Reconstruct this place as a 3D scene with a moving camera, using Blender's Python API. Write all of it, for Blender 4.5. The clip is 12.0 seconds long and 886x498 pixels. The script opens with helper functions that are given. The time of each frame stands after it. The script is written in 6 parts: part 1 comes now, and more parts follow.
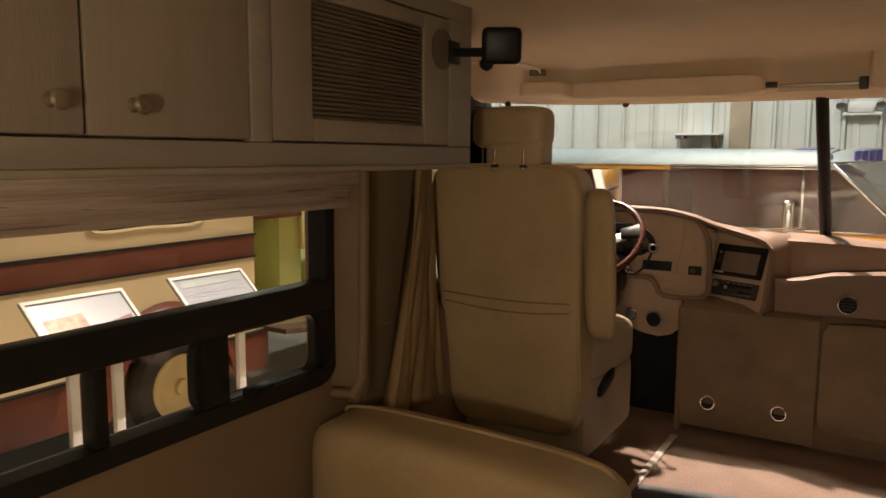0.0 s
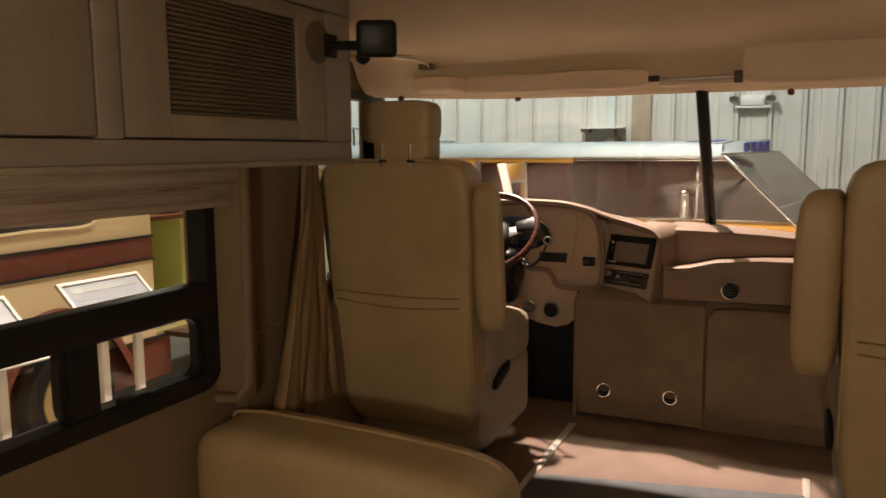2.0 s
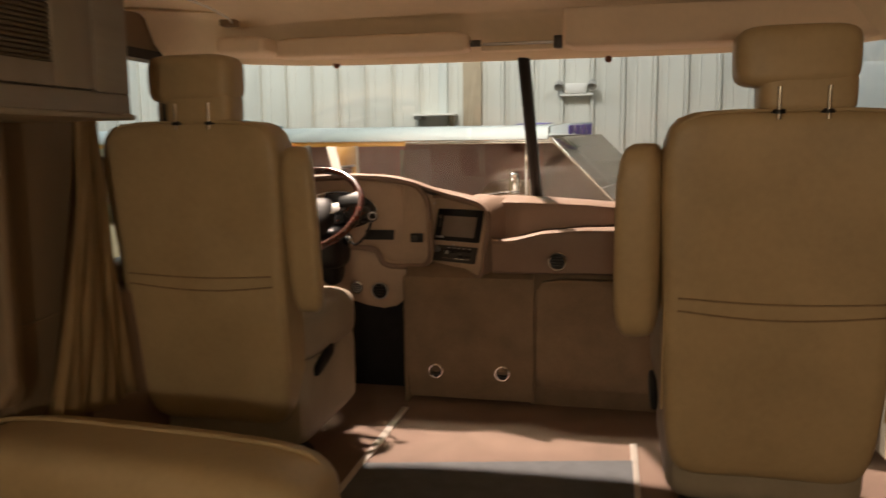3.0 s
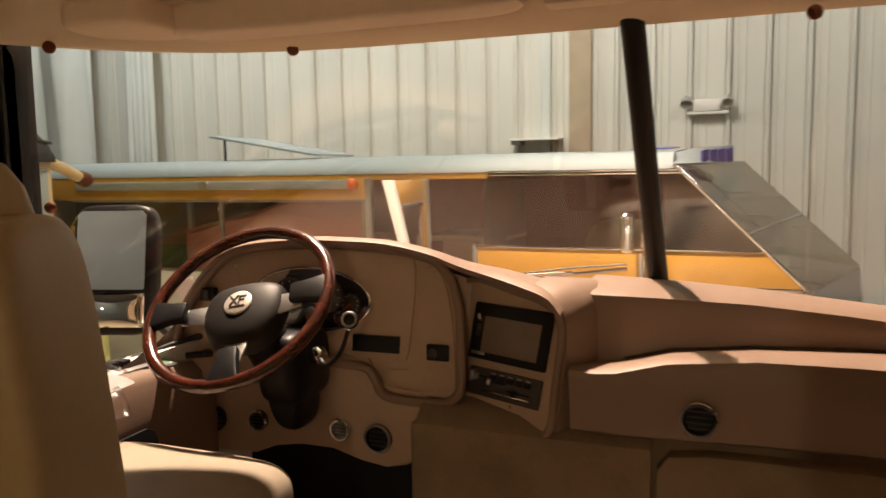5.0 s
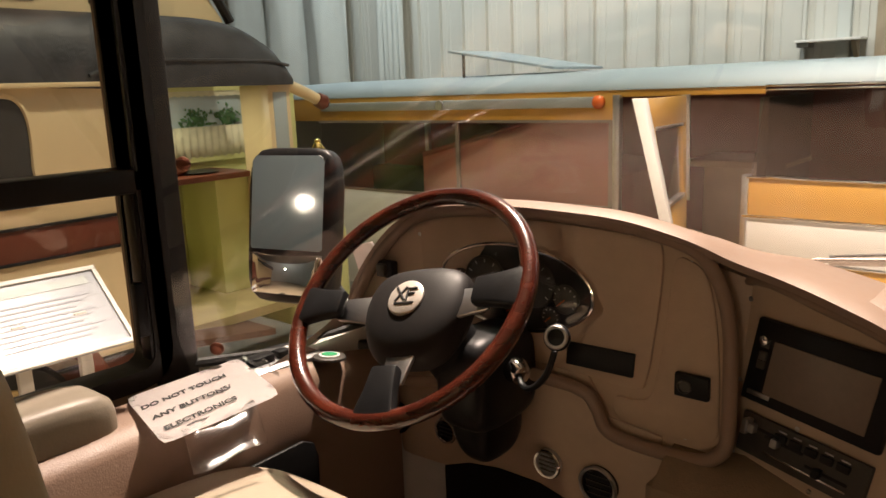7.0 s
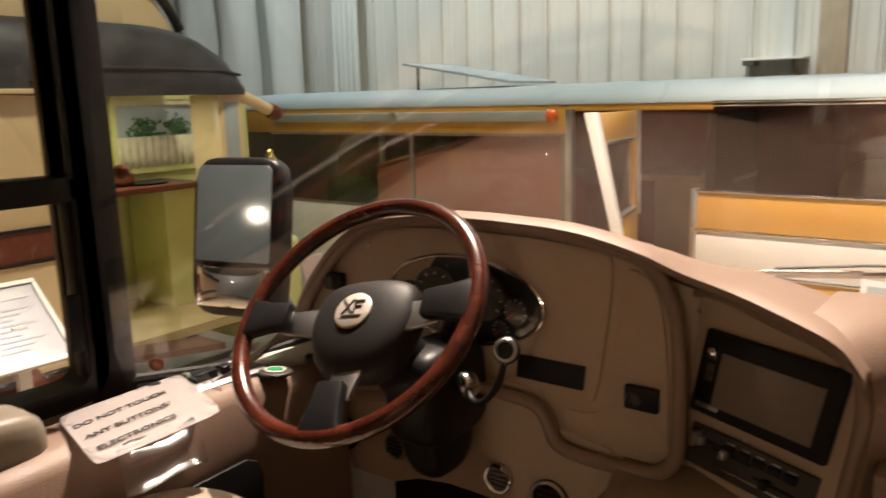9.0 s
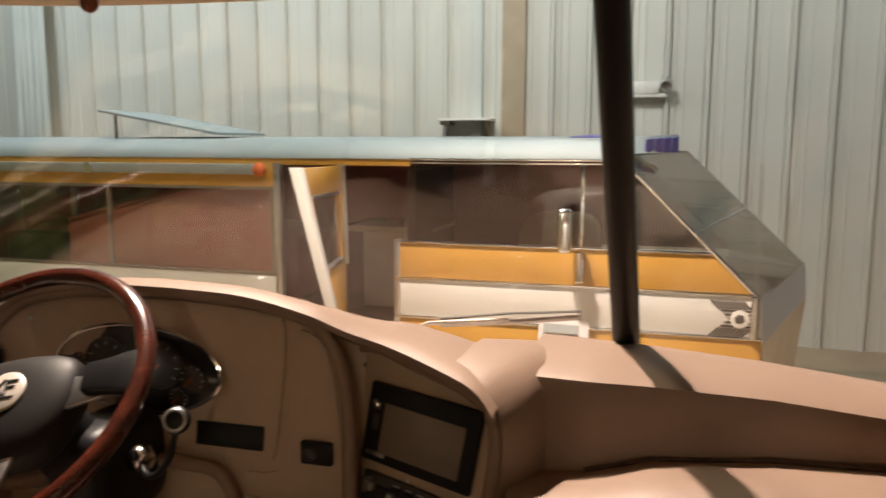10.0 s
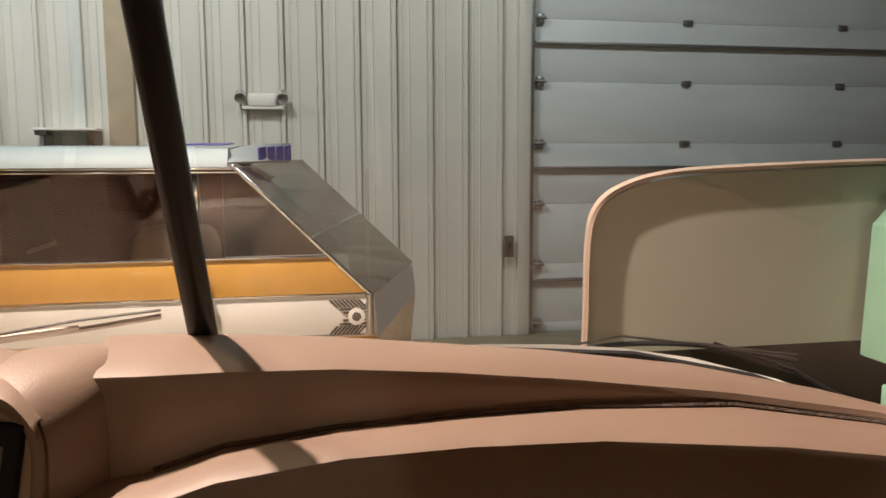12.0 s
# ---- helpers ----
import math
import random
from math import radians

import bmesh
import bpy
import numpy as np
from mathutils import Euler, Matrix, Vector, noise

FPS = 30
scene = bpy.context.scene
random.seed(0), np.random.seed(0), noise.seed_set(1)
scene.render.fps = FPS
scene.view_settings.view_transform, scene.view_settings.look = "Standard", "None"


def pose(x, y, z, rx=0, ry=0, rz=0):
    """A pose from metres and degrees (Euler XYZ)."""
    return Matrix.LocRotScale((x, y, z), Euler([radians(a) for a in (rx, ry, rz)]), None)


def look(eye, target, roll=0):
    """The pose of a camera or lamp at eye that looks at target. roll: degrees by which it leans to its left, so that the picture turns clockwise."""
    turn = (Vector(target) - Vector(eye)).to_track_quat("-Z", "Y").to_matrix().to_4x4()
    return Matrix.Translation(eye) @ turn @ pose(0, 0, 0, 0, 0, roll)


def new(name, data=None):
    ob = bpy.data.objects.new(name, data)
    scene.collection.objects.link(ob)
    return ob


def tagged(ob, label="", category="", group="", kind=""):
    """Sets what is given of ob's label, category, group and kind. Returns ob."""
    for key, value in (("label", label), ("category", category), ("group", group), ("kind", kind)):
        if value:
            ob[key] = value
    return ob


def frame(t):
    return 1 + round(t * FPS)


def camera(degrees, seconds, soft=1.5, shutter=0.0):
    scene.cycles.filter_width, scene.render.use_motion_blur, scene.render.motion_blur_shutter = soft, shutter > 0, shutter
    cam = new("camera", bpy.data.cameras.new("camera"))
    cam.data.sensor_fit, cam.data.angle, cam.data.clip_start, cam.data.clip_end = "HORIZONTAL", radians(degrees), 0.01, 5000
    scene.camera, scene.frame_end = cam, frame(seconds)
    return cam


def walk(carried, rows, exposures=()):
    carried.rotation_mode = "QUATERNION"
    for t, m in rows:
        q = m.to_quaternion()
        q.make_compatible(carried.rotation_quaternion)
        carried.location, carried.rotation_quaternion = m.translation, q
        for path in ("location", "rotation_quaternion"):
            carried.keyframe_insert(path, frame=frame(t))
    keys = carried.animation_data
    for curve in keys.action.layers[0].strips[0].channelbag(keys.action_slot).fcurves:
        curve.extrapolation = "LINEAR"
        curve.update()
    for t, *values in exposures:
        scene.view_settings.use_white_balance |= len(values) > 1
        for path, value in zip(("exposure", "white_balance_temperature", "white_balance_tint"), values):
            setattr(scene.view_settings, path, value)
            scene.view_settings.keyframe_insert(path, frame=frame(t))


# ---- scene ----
cam = camera(60.63, 12.0, soft=1.5, shutter=0.3)
# seconds, place of the eye, yaw, pitch, roll
ROWS = [
    (0, 0.238, 0.202, 1.204, 30.69, -7.09, 0.34),
    (0.5, 0.233, 0.244, 1.238, 28.84, -7.61, -0.43),
    (1, 0.241, 0.255, 1.231, 29.49, -7.56, -0.29),
    (1.5, 0.295, 0.271, 1.214, 27.98, -7.29, -0.23),
    (2, 0.312, 0.272, 1.202, 24.57, -7.41, -0.35),
    (2.5, 0.319, 0.266, 1.183, 19.42, -7.55, -1.18),
    (2.8, 0.319, 0.346, 1.144, 15.26, -7.87, -1.19),
    (3, 0.321, 0.473, 1.103, 12.58, -7.90, -0.57),
    (3.2, 0.334, 0.607, 1.112, 9.61, -7.71, 0.96),
    (4.8, 0.163, 1.790, 1.122, 17.48, -5.90, -0.86),
    (5, 0.180, 1.927, 1.141, 21.37, -5.86, -0.93),
    (5.5, 0.124, 2.157, 1.149, 26.73, -6.77, -2.48),
    (6, 0.017, 2.291, 1.173, 30.90, -9.24, -2.93),
    (6.5, -0.036, 2.400, 1.180, 36.73, -11.87, -2.56),
    (7, -0.046, 2.471, 1.188, 40.52, -12.03, -2.22),
    (7.2, -0.038, 2.476, 1.184, 40.99, -11.38, -2.26),
    (8.8, -0.060, 2.499, 1.176, 40.15, -11.51, -1.95),
    (9, -0.051, 2.495, 1.181, 37.07, -11.17, -1.47),
    (9.5, -0.008, 2.487, 1.202, 27.48, -9.15, -0.57),
    (10, 0.049, 2.485, 1.216, 16.11, -7.81, 0.12),
    (10.5, 0.090, 2.478, 1.214, 7.47, -7.75, 0.03),
    (11, 0.114, 2.495, 1.196, -0.05, -7.82, -0.27),
    (11.5, 0.143, 2.507, 1.171, -7.50, -7.30, -0.39),
    (12, 0.165, 2.494, 1.165, -10.90, -6.61, -0.23),
]
EXPOSURES = [(0.0, 0.33, 6450, 9), (3.2, 0.34, 6600, 10), (5.0, 0.24, 7300, 14), (5.5, 0.24, 7150, 14), (6.2, 0.24, 6600, 11), (7.0, 0.24, 6450, 10), (9.0, 0.2, 6450, 10), (10.5, 0.06, 6350, 9), (12.0, 0.0, 6350, 10)]
walk(cam, [(t, pose(x, y, z, 90 + pitch, 0, yaw) @ pose(0, 0, 0, 0, 0, roll)) for t, x, y, z, yaw, pitch, roll in ROWS], EXPOSURES)

# ---- light: the exhibition hall's ceiling lamps ----
world = bpy.data.worlds.new("hall_air")
scene.world = world
world.use_nodes = True
world.node_tree.nodes["Background"].inputs[0].default_value = (0.9, 0.95, 1.0, 1)
world.node_tree.nodes["Background"].inputs[1].default_value = 0.02


def lamp(name, at, target, energy, color, radius, cone=150, blend=0.6):
    data = bpy.data.lights.new(name, "SPOT")
    data.energy, data.color, data.shadow_soft_size = energy, color, radius
    data.spot_size, data.spot_blend = radians(cone), blend
    ob = new(name, data)
    ob.matrix_world = look(at, target)
    return ob


WARM, NEUTRAL, COOL = (1.0, 0.79, 0.65), (1.0, 0.98, 0.91), (0.86, 0.97, 1.0)
lamp("ceiling_lamp", (-1.65, 5.15, 5.1), (0.1, 3.6, 0.0), 2500, WARM, 0.07, 100)
lamp("ceiling_lamp", (-1.5, 7.4, 5.3), (-0.6, 10.6, 1.2), 520, NEUTRAL, 0.4)
lamp("ceiling_lamp", (3.4, 6.8, 5.3), (3.4, 10.6, 0.8), 265, (0.93, 1.0, 0.98), 0.4)
lamp("ceiling_lamp", (-6.4, 7.6, 5.3), (-6.4, 10.6, 1.2), 480, COOL, 0.4)
lamp("ceiling_lamp", (-2.2, 4.8, 5.2), (-4.15, 5.2, 0.7), 480, (1.0, 0.9, 0.66), 0.2)
lamp("ceiling_lamp", (-5.0, -6.65, 2.55), (-1.5, 3.66, 0.92), 60, (1.0, 0.85, 0.66), 0.055)
lamp("ceiling_lamp", (-5.4, -6.2, 5.3), (-6.6, -9.0, 1.5), 90, NEUTRAL, 0.3)
# unseen lamp, added to brighten the lounge through the right wall's openings
lamp("ceiling_lamp", (3.2, -1.2, 5.2), (0.6, 0.4, 0.2), 650, (1.0, 0.82, 0.6), 0.3, 66)


def fill_disk(name, at, energy, color, size):
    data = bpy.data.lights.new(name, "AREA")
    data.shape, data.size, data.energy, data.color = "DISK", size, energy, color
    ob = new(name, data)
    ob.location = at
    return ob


# unseen fill lights: one behind the camera, one added in the house car's cab
fill_data = bpy.data.lights.new("lounge_fill", "POINT")
fill_data.energy, fill_data.color, fill_data.shadow_soft_size = 33, (1.0, 0.84, 0.6), 0.09
new("lounge_fill", fill_data).location = (0.4, -0.8, 1.0)
# unseen area light added under the cab roof to brighten the lime lining
fill_disk("cab_fill", (-4.6, 5.15, 1.24), 5, (1.0, 0.93, 0.66), 0.16)


# ---- materials ----
def mat(name, col, rough=0.6, metal=0.0, var=0.12, scale=6.0, bump=0.08, bscale=90.0, coat=0.0, stretch=(1, 1, 1), tint=None, island=0.0):
    m = bpy.data.materials.new(name)
    m.use_nodes = True
    nt = m.node_tree
    n, l = nt.nodes, nt.links
    b = n["Principled BSDF"]
    tc, mp = n.new("ShaderNodeTexCoord"), n.new("ShaderNodeMapping")
    mp.inputs["Scale"].default_value = stretch
    l.new(tc.outputs["Object"], mp.inputs["Vector"])
    big, fine = n.new("ShaderNodeTexNoise"), n.new("ShaderNodeTexNoise")
    big.inputs["Scale"].default_value, big.inputs["Detail"].default_value = scale, 5
    fine.inputs["Scale"].default_value, fine.inputs["Detail"].default_value = scale * 11, 4
    add = n.new("ShaderNodeMath")
    add.operation = "MULTIPLY_ADD"
    add.inputs[1].default_value = 0.4
    for x in (big, fine):
        l.new(mp.outputs[0], x.inputs["Vector"])
    l.new(fine.outputs[0], add.inputs[0])
    l.new(big.outputs[0], add.inputs[2])
    ramp = n.new("ShaderNodeValToRGB")
    other = tint or [c * (1 - var) for c in col]
    light = [min(1, c * (1 + var * 0.6)) for c in col]
    ramp.color_ramp.elements[0].position, ramp.color_ramp.elements[0].color = 0.45, (*other, 1)
    ramp.color_ramp.elements[1].position, ramp.color_ramp.elements[1].color = 0.95, (*light, 1)
    l.new(add.outputs[0], ramp.inputs[0])
    out = ramp.outputs[0]
    if island:
        info, hsv = n.new("ShaderNodeObjectInfo"), n.new("ShaderNodeHueSaturation")
        mr = n.new("ShaderNodeMapRange")
        mr.inputs[3].default_value, mr.inputs[4].default_value = 1 - island, 1 + island
        l.new(info.outputs["Random"], mr.inputs[0])
        l.new(mr.outputs[0], hsv.inputs["Value"])
        l.new(out, hsv.inputs["Color"])
        out = hsv.outputs[0]
    l.new(out, b.inputs["Base Color"])
    b.inputs["Metallic"].default_value = metal
    rr = n.new("ShaderNodeMapRange")
    rr.inputs[3].default_value, rr.inputs[4].default_value = max(0.02, rough * 0.82), min(1, rough * 1.18)
    l.new(fine.outputs[0], rr.inputs[0])
    l.new(rr.outputs[0], b.inputs["Roughness"])
    b.inputs["Coat Weight"].default_value = coat
    b.inputs["Coat Roughness"].default_value = 0.08
    if bump:
        grain, bp = n.new("ShaderNodeTexNoise"), n.new("ShaderNodeBump")
        grain.inputs["Scale"].default_value, grain.inputs["Detail"].default_value = bscale, 3
        l.new(mp.outputs[0], grain.inputs["Vector"])
        l.new(grain.outputs[0], bp.inputs["Height"])
        bp.inputs["Strength"].default_value, bp.inputs["Distance"].default_value = bump, 0.01
        l.new(bp.outputs[0], b.inputs["Normal"])
    return m


def glass(name, tint=(1, 1, 1), gloss=1.0, rough=0.01):
    m = bpy.data.materials.new(name)
    m.use_nodes = True
    nt = m.node_tree
    n, l = nt.nodes, nt.links
    n.remove(n["Principled BSDF"])
    tr, gl, mx, lw = n.new("ShaderNodeBsdfTransparent"), n.new("ShaderNodeBsdfGlossy"), n.new("ShaderNodeMixShader"), n.new("ShaderNodeLayerWeight")
    po, ma = n.new("ShaderNodeMath"), n.new("ShaderNodeMath")
    tr.inputs[0].default_value = (*tint, 1)
    gl.inputs[0].default_value = (gloss, gloss, gloss, 1)
    gl.inputs["Roughness"].default_value = rough
    lw.inputs[0].default_value = 0.5
    po.operation, po.inputs[1].default_value = "POWER", 5.0
    ma.operation, ma.inputs[1].default_value, ma.inputs[2].default_value = "MULTIPLY_ADD", 0.95, 0.045
    l.new(lw.outputs["Facing"], po.inputs[0])
    l.new(po.outputs[0], ma.inputs[0])
    l.new(ma.outputs[0], mx.inputs[0])
    l.new(tr.outputs[0], mx.inputs[1])
    l.new(gl.outputs[0], mx.inputs[2])
    l.new(mx.outputs[0], n["Material Output"].inputs[0])
    return m


def weave(name, col, dark, pitch=260.0, rough=0.85):
    """Woven floor covering: two crossed bands of threads over a mottled ground."""
    m = mat(name, col, rough, var=0.22, scale=5, bump=0.0)
    nt = m.node_tree
    n, l = nt.nodes, nt.links
    b = n["Principled BSDF"]
    tc = n.new("ShaderNodeTexCoord")
    mixes = []
    for axis in ("X", "Y"):
        w = n.new("ShaderNodeTexWave")
        w.bands_direction = axis
        w.inputs["Scale"].default_value, w.inputs["Distortion"].default_value = pitch / 6.28, 2.5
        w.inputs["Detail"].default_value, w.inputs["Detail Scale"].default_value = 2, 0.6
        l.new(tc.outputs["Object"], w.inputs["Vector"])
        mixes.append(w)
    mul = n.new("ShaderNodeMath")
    mul.operation = "MULTIPLY"
    l.new(mixes[0].outputs["Fac"], mul.inputs[0])
    l.new(mixes[1].outputs["Fac"], mul.inputs[1])
    mx = n.new("ShaderNodeMix")
    mx.data_type = "RGBA"
    src = b.inputs["Base Color"].links[0].from_socket
    l.new(mul.outputs[0], mx.inputs[0])
    l.new(src, mx.inputs[6])
    mx.inputs[7].default_value = (*dark, 1)
    l.new(mx.outputs[2], b.inputs["Base Color"])
    bp = n.new("ShaderNodeBump")
    bp.inputs["Strength"].default_value, bp.inputs["Distance"].default_value = 0.3, 0.002
    l.new(mul.outputs[0], bp.inputs["Height"])
    l.new(bp.outputs[0], b.inputs["Normal"])
    return m


M_LEATHER = mat("leather_tan", (0.48, 0.362, 0.205), 0.48, var=0.14, scale=5, bump=0.06, bscale=260)
M_LEATHER_PALE = mat("leather_pale", (0.37, 0.315, 0.235), 0.5, var=0.12, scale=6, bump=0.06, bscale=260)
M_LEATHER_GREY = mat("leather_grey_beige", (0.27, 0.235, 0.18), 0.45, var=0.12, scale=6, bump=0.06, bscale=260)
M_BOARD = mat("running_board_rubber", (0.07, 0.035, 0.02), 0.6, var=0.25, scale=9, bump=0.1)
M_RUG = mat("grey_mat", (0.15, 0.16, 0.17), 0.95, var=0.2, scale=14, bump=0.3, bscale=300)
M_CABFLOOR = mat("worn_cab_floor", (0.36, 0.29, 0.13), 0.7, var=0.25, scale=5)
M_JOINT = mat("rough_dark_joint", (0.09, 0.06, 0.045), 0.8, var=0.6, scale=45, bump=0.6, bscale=120)
M_SEAM = mat("seam_thread", (0.3, 0.21, 0.12), 0.7, var=0.2, scale=40)
M_DASH = mat("dash_leatherette", (0.265, 0.18, 0.133), 0.5, var=0.1, scale=4, bump=0.12, bscale=320)
# plate base raised above M_DASH to stand in for light on the driver's panels
M_DASH_PLATE = mat("dash_plate_brightened", (0.5, 0.37, 0.27), 0.5, var=0.1, scale=5, bump=0.1, bscale=300)
M_CARPET_WALL = mat("lower_dash_carpet", (0.25, 0.18, 0.118), 0.95, var=0.22, scale=9, bump=0.35, bscale=420)
M_HEAD = mat("headliner_cream", (0.86, 0.72, 0.54), 0.8, var=0.08, scale=3, bump=0.06, bscale=300)
M_VISOR = mat("visor_vinyl", (0.86, 0.7, 0.54), 0.6, var=0.08, scale=4, bump=0.1, bscale=260)
M_CAB = mat("painted_cabinet_wood", (0.32, 0.275, 0.225), 0.5, var=0.12, scale=7, bump=0.1, bscale=60, stretch=(3, 0.5, 4))
M_CAB_DOOR = mat("painted_cabinet_door", (0.31, 0.255, 0.195), 0.5, var=0.1, scale=6, bump=0.1, bscale=60, stretch=(3, 4, 0.5))
M_DRIFT = mat("distressed_wood", (0.72, 0.6, 0.5), 0.75, var=0.3, scale=3.5, bump=0.5, bscale=14, stretch=(6, 0.5, 14), tint=(0.42, 0.31, 0.24))
M_WALLPAD = mat("wall_vinyl", (0.25, 0.175, 0.107), 0.7, var=0.1, scale=4, bump=0.12, bscale=200)
M_GRILLE = mat("louvre_taupe", (0.13, 0.097, 0.06), 0.5, var=0.1, scale=10)
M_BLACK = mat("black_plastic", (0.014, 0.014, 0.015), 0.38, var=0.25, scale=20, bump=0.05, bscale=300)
M_FRAME = mat("black_window_frame", (0.022, 0.02, 0.019), 0.32, var=0.2, scale=14, bump=0.04, bscale=150)
for m in (M_FRAME, M_BLACK):
    m.node_tree.nodes["Principled BSDF"].inputs["Specular IOR Level"].default_value = 0.22
M_WIPER = mat("wiper_metal", (0.3, 0.24, 0.2), 0.4, 0.6, var=0.2, scale=30)
M_RUBBER = mat("black_rubber", (0.02, 0.02, 0.02), 0.75, var=0.3, scale=18, bump=0.1)
M_HUB = mat("hub_leather", (0.022, 0.02, 0.02), 0.5, var=0.15, scale=15, bump=0.06, bscale=400)
for m in (M_HUB,):
    m.node_tree.nodes["Principled BSDF"].inputs["Specular IOR Level"].default_value = 0.3
M_CHROME = mat("chrome", (0.82, 0.82, 0.82), 0.12, 1.0, var=0.06, scale=12, bump=0.0)
M_ALU = mat("brushed_aluminium", (0.62, 0.62, 0.63), 0.32, 1.0, var=0.1, scale=20, bump=0.05, stretch=(1, 8, 1))
M_WOOD = mat("mahogany_rim", (0.085, 0.017, 0.008), 0.25, var=0.55, scale=14, bump=0.03, coat=1.0, stretch=(1, 1, 3), tint=(0.028, 0.005, 0.003))
M_SCREEN = mat("dark_screen", (0.03, 0.026, 0.024), 0.16, var=0.1, scale=3, bump=0.0)
# grey-beige of the film holds the reflection on the radio screen
M_FILM_REFLECT = mat("filmed_screen_painted_reflection", (0.2, 0.155, 0.125), 0.32, var=0.15, scale=9, bump=0.0)
M_DARKPANEL = mat("dark_grey_plastic", (0.05, 0.045, 0.04), 0.42, var=0.2, scale=20)
M_WHITE = mat("white_plastic", (0.78, 0.76, 0.72), 0.5, var=0.05, scale=10)
M_PAPER = mat("notice_paper", (0.72, 0.66, 0.65), 0.7, var=0.04, scale=9, bump=0.05, bscale=30)
M_INK = mat("black_ink", (0.03, 0.03, 0.03), 0.6, var=0.1, bump=0.0)
M_RED = mat("red_plastic", (0.6, 0.03, 0.02), 0.35, var=0.1)
M_GREEN = mat("green_plastic", (0.03, 0.3, 0.12), 0.35, var=0.1)
M_CURTAIN = mat("tan_curtain", (0.35, 0.235, 0.115), 0.9, var=0.16, scale=8, bump=0.2, bscale=350)
M_CLEAR = glass("clear_glass")
M_SLEEVE = glass("sleeve_plastic", rough=0.22)
M_FLOOR = weave("woven_floor", (0.3, 0.205, 0.16), (0.13, 0.085, 0.062))
M_STRIP = mat("pale_metal_strip", (0.78, 0.72, 0.65), 0.35, 0.4, var=0.1, scale=20)
M_HALLFLOOR = mat("hall_concrete", (0.3, 0.24, 0.16), 0.5, var=0.2, scale=2)
M_HALLCEIL = mat("hall_ceiling", (0.18, 0.18, 0.18), 0.8, var=0.1, scale=2)
M_STEEL = mat("painted_steel_panel", (0.62, 0.62, 0.57), 0.42, var=0.06, scale=1.5, bump=0.05, bscale=9, stretch=(1, 1, 0.3), island=0.05)
M_STEEL_EDGE = mat("panel_joint", (0.3, 0.29, 0.26), 0.5, var=0.1)
M_GDOOR = mat("garage_door_steel", (0.58, 0.63, 0.63), 0.45, var=0.08, scale=1.6, bump=0.08, bscale=14, stretch=(0.5, 1, 3), island=0.03)
M_GALV = mat("galvanised_steel", (0.3, 0.3, 0.29), 0.4, 0.8, var=0.2, scale=20)
M_TAPE = mat("brown_post_paint", (0.42, 0.34, 0.24), 0.6, var=0.12)
M_TARP = mat("pale_hall_curtain", (0.6, 0.63, 0.6), 0.7, var=0.1, scale=2, bump=0.1, bscale=12)
M_GOLD = mat("gold_vehicle_paint", (0.56, 0.3, 0.055), 0.3, var=0.1, scale=2.5, bump=0.03, bscale=20, coat=0.5)
M_VWHITE = mat("white_vehicle_paint", (0.72, 0.7, 0.66), 0.3, var=0.06, scale=2.5, bump=0.03, bscale=20, coat=0.5)
M_ROOFW = mat("pale_blue_white_roof", (0.27, 0.33, 0.35), 0.6, var=0.06, scale=2.5, bump=0.02)
M_RAIL = mat("grey_rail_paint", (0.36, 0.39, 0.39), 0.5, 0.2, var=0.08, scale=8)
M_BRONZE = glass("bronze_glass", (0.76, 0.7, 0.64))
M_SMOKE = glass("smoke_glass", (0.86, 0.83, 0.79))
M_WSTINT = glass("windscreen_tint", (0.66, 0.66, 0.61))
M_BLUE = mat("blue_stripe", (0.05, 0.05, 0.28), 0.4, var=0.1)
M_MAROON = mat("maroon_upholstery", (0.3, 0.1, 0.085), 0.8, var=0.2, scale=5)
M_REDCURT = mat("faded_red_lining", (0.5, 0.2, 0.17), 0.85, var=0.15, scale=5)
M_VINT = mat("vehicle_interior_beige", (0.52, 0.42, 0.29), 0.7, var=0.15, scale=5)
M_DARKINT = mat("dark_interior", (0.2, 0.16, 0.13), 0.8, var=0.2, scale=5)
M_CREAM = mat("cream_body_paint", (0.68, 0.54, 0.32), 0.4, var=0.06, scale=2, bump=0.03, bscale=20)
M_LIME = mat("pale_lime_paint", (0.6, 0.6, 0.26), 0.5, var=0.1, scale=2.5)
M_BROWN = mat("oxblood_stripe", (0.125, 0.03, 0.014), 0.42, var=0.15, scale=3)
M_ROOFB = mat("black_coated_canvas", (0.055, 0.056, 0.064), 0.5, var=0.5, scale=5, bump=0.3, bscale=40, tint=(0.012, 0.012, 0.014))
M_LACE = mat("lace_curtain", (0.62, 0.58, 0.42), 0.9, var=0.15, scale=20, bump=0.2, bscale=120)
M_LEAF = mat("leaf_green", (0.05, 0.13, 0.045), 0.6, var=0.4, scale=20)
M_SKYGLASS = mat("window_grey_blue", (0.4, 0.47, 0.5), 0.25, var=0.08, scale=3)
M_TYRE = M_RUBBER
M_WHEELCREAM = mat("cream_wheel_paint", (0.6, 0.46, 0.2), 0.45, var=0.15)
M_SIGNPANEL = mat("sign_print_pale", (0.4, 0.42, 0.47), 0.25, var=0.08, scale=4, bump=0.0)
M_TRAILER = mat("trailer_white", (0.46, 0.475, 0.4), 0.45, var=0.06, scale=2, bump=0.03, bscale=20)
M_PINK = mat("pink_trim", (0.45, 0.34, 0.27), 0.5, var=0.08, scale=4)
M_MINT = mat("mint_paint", (0.3, 0.55, 0.4), 0.4, var=0.06, scale=3)
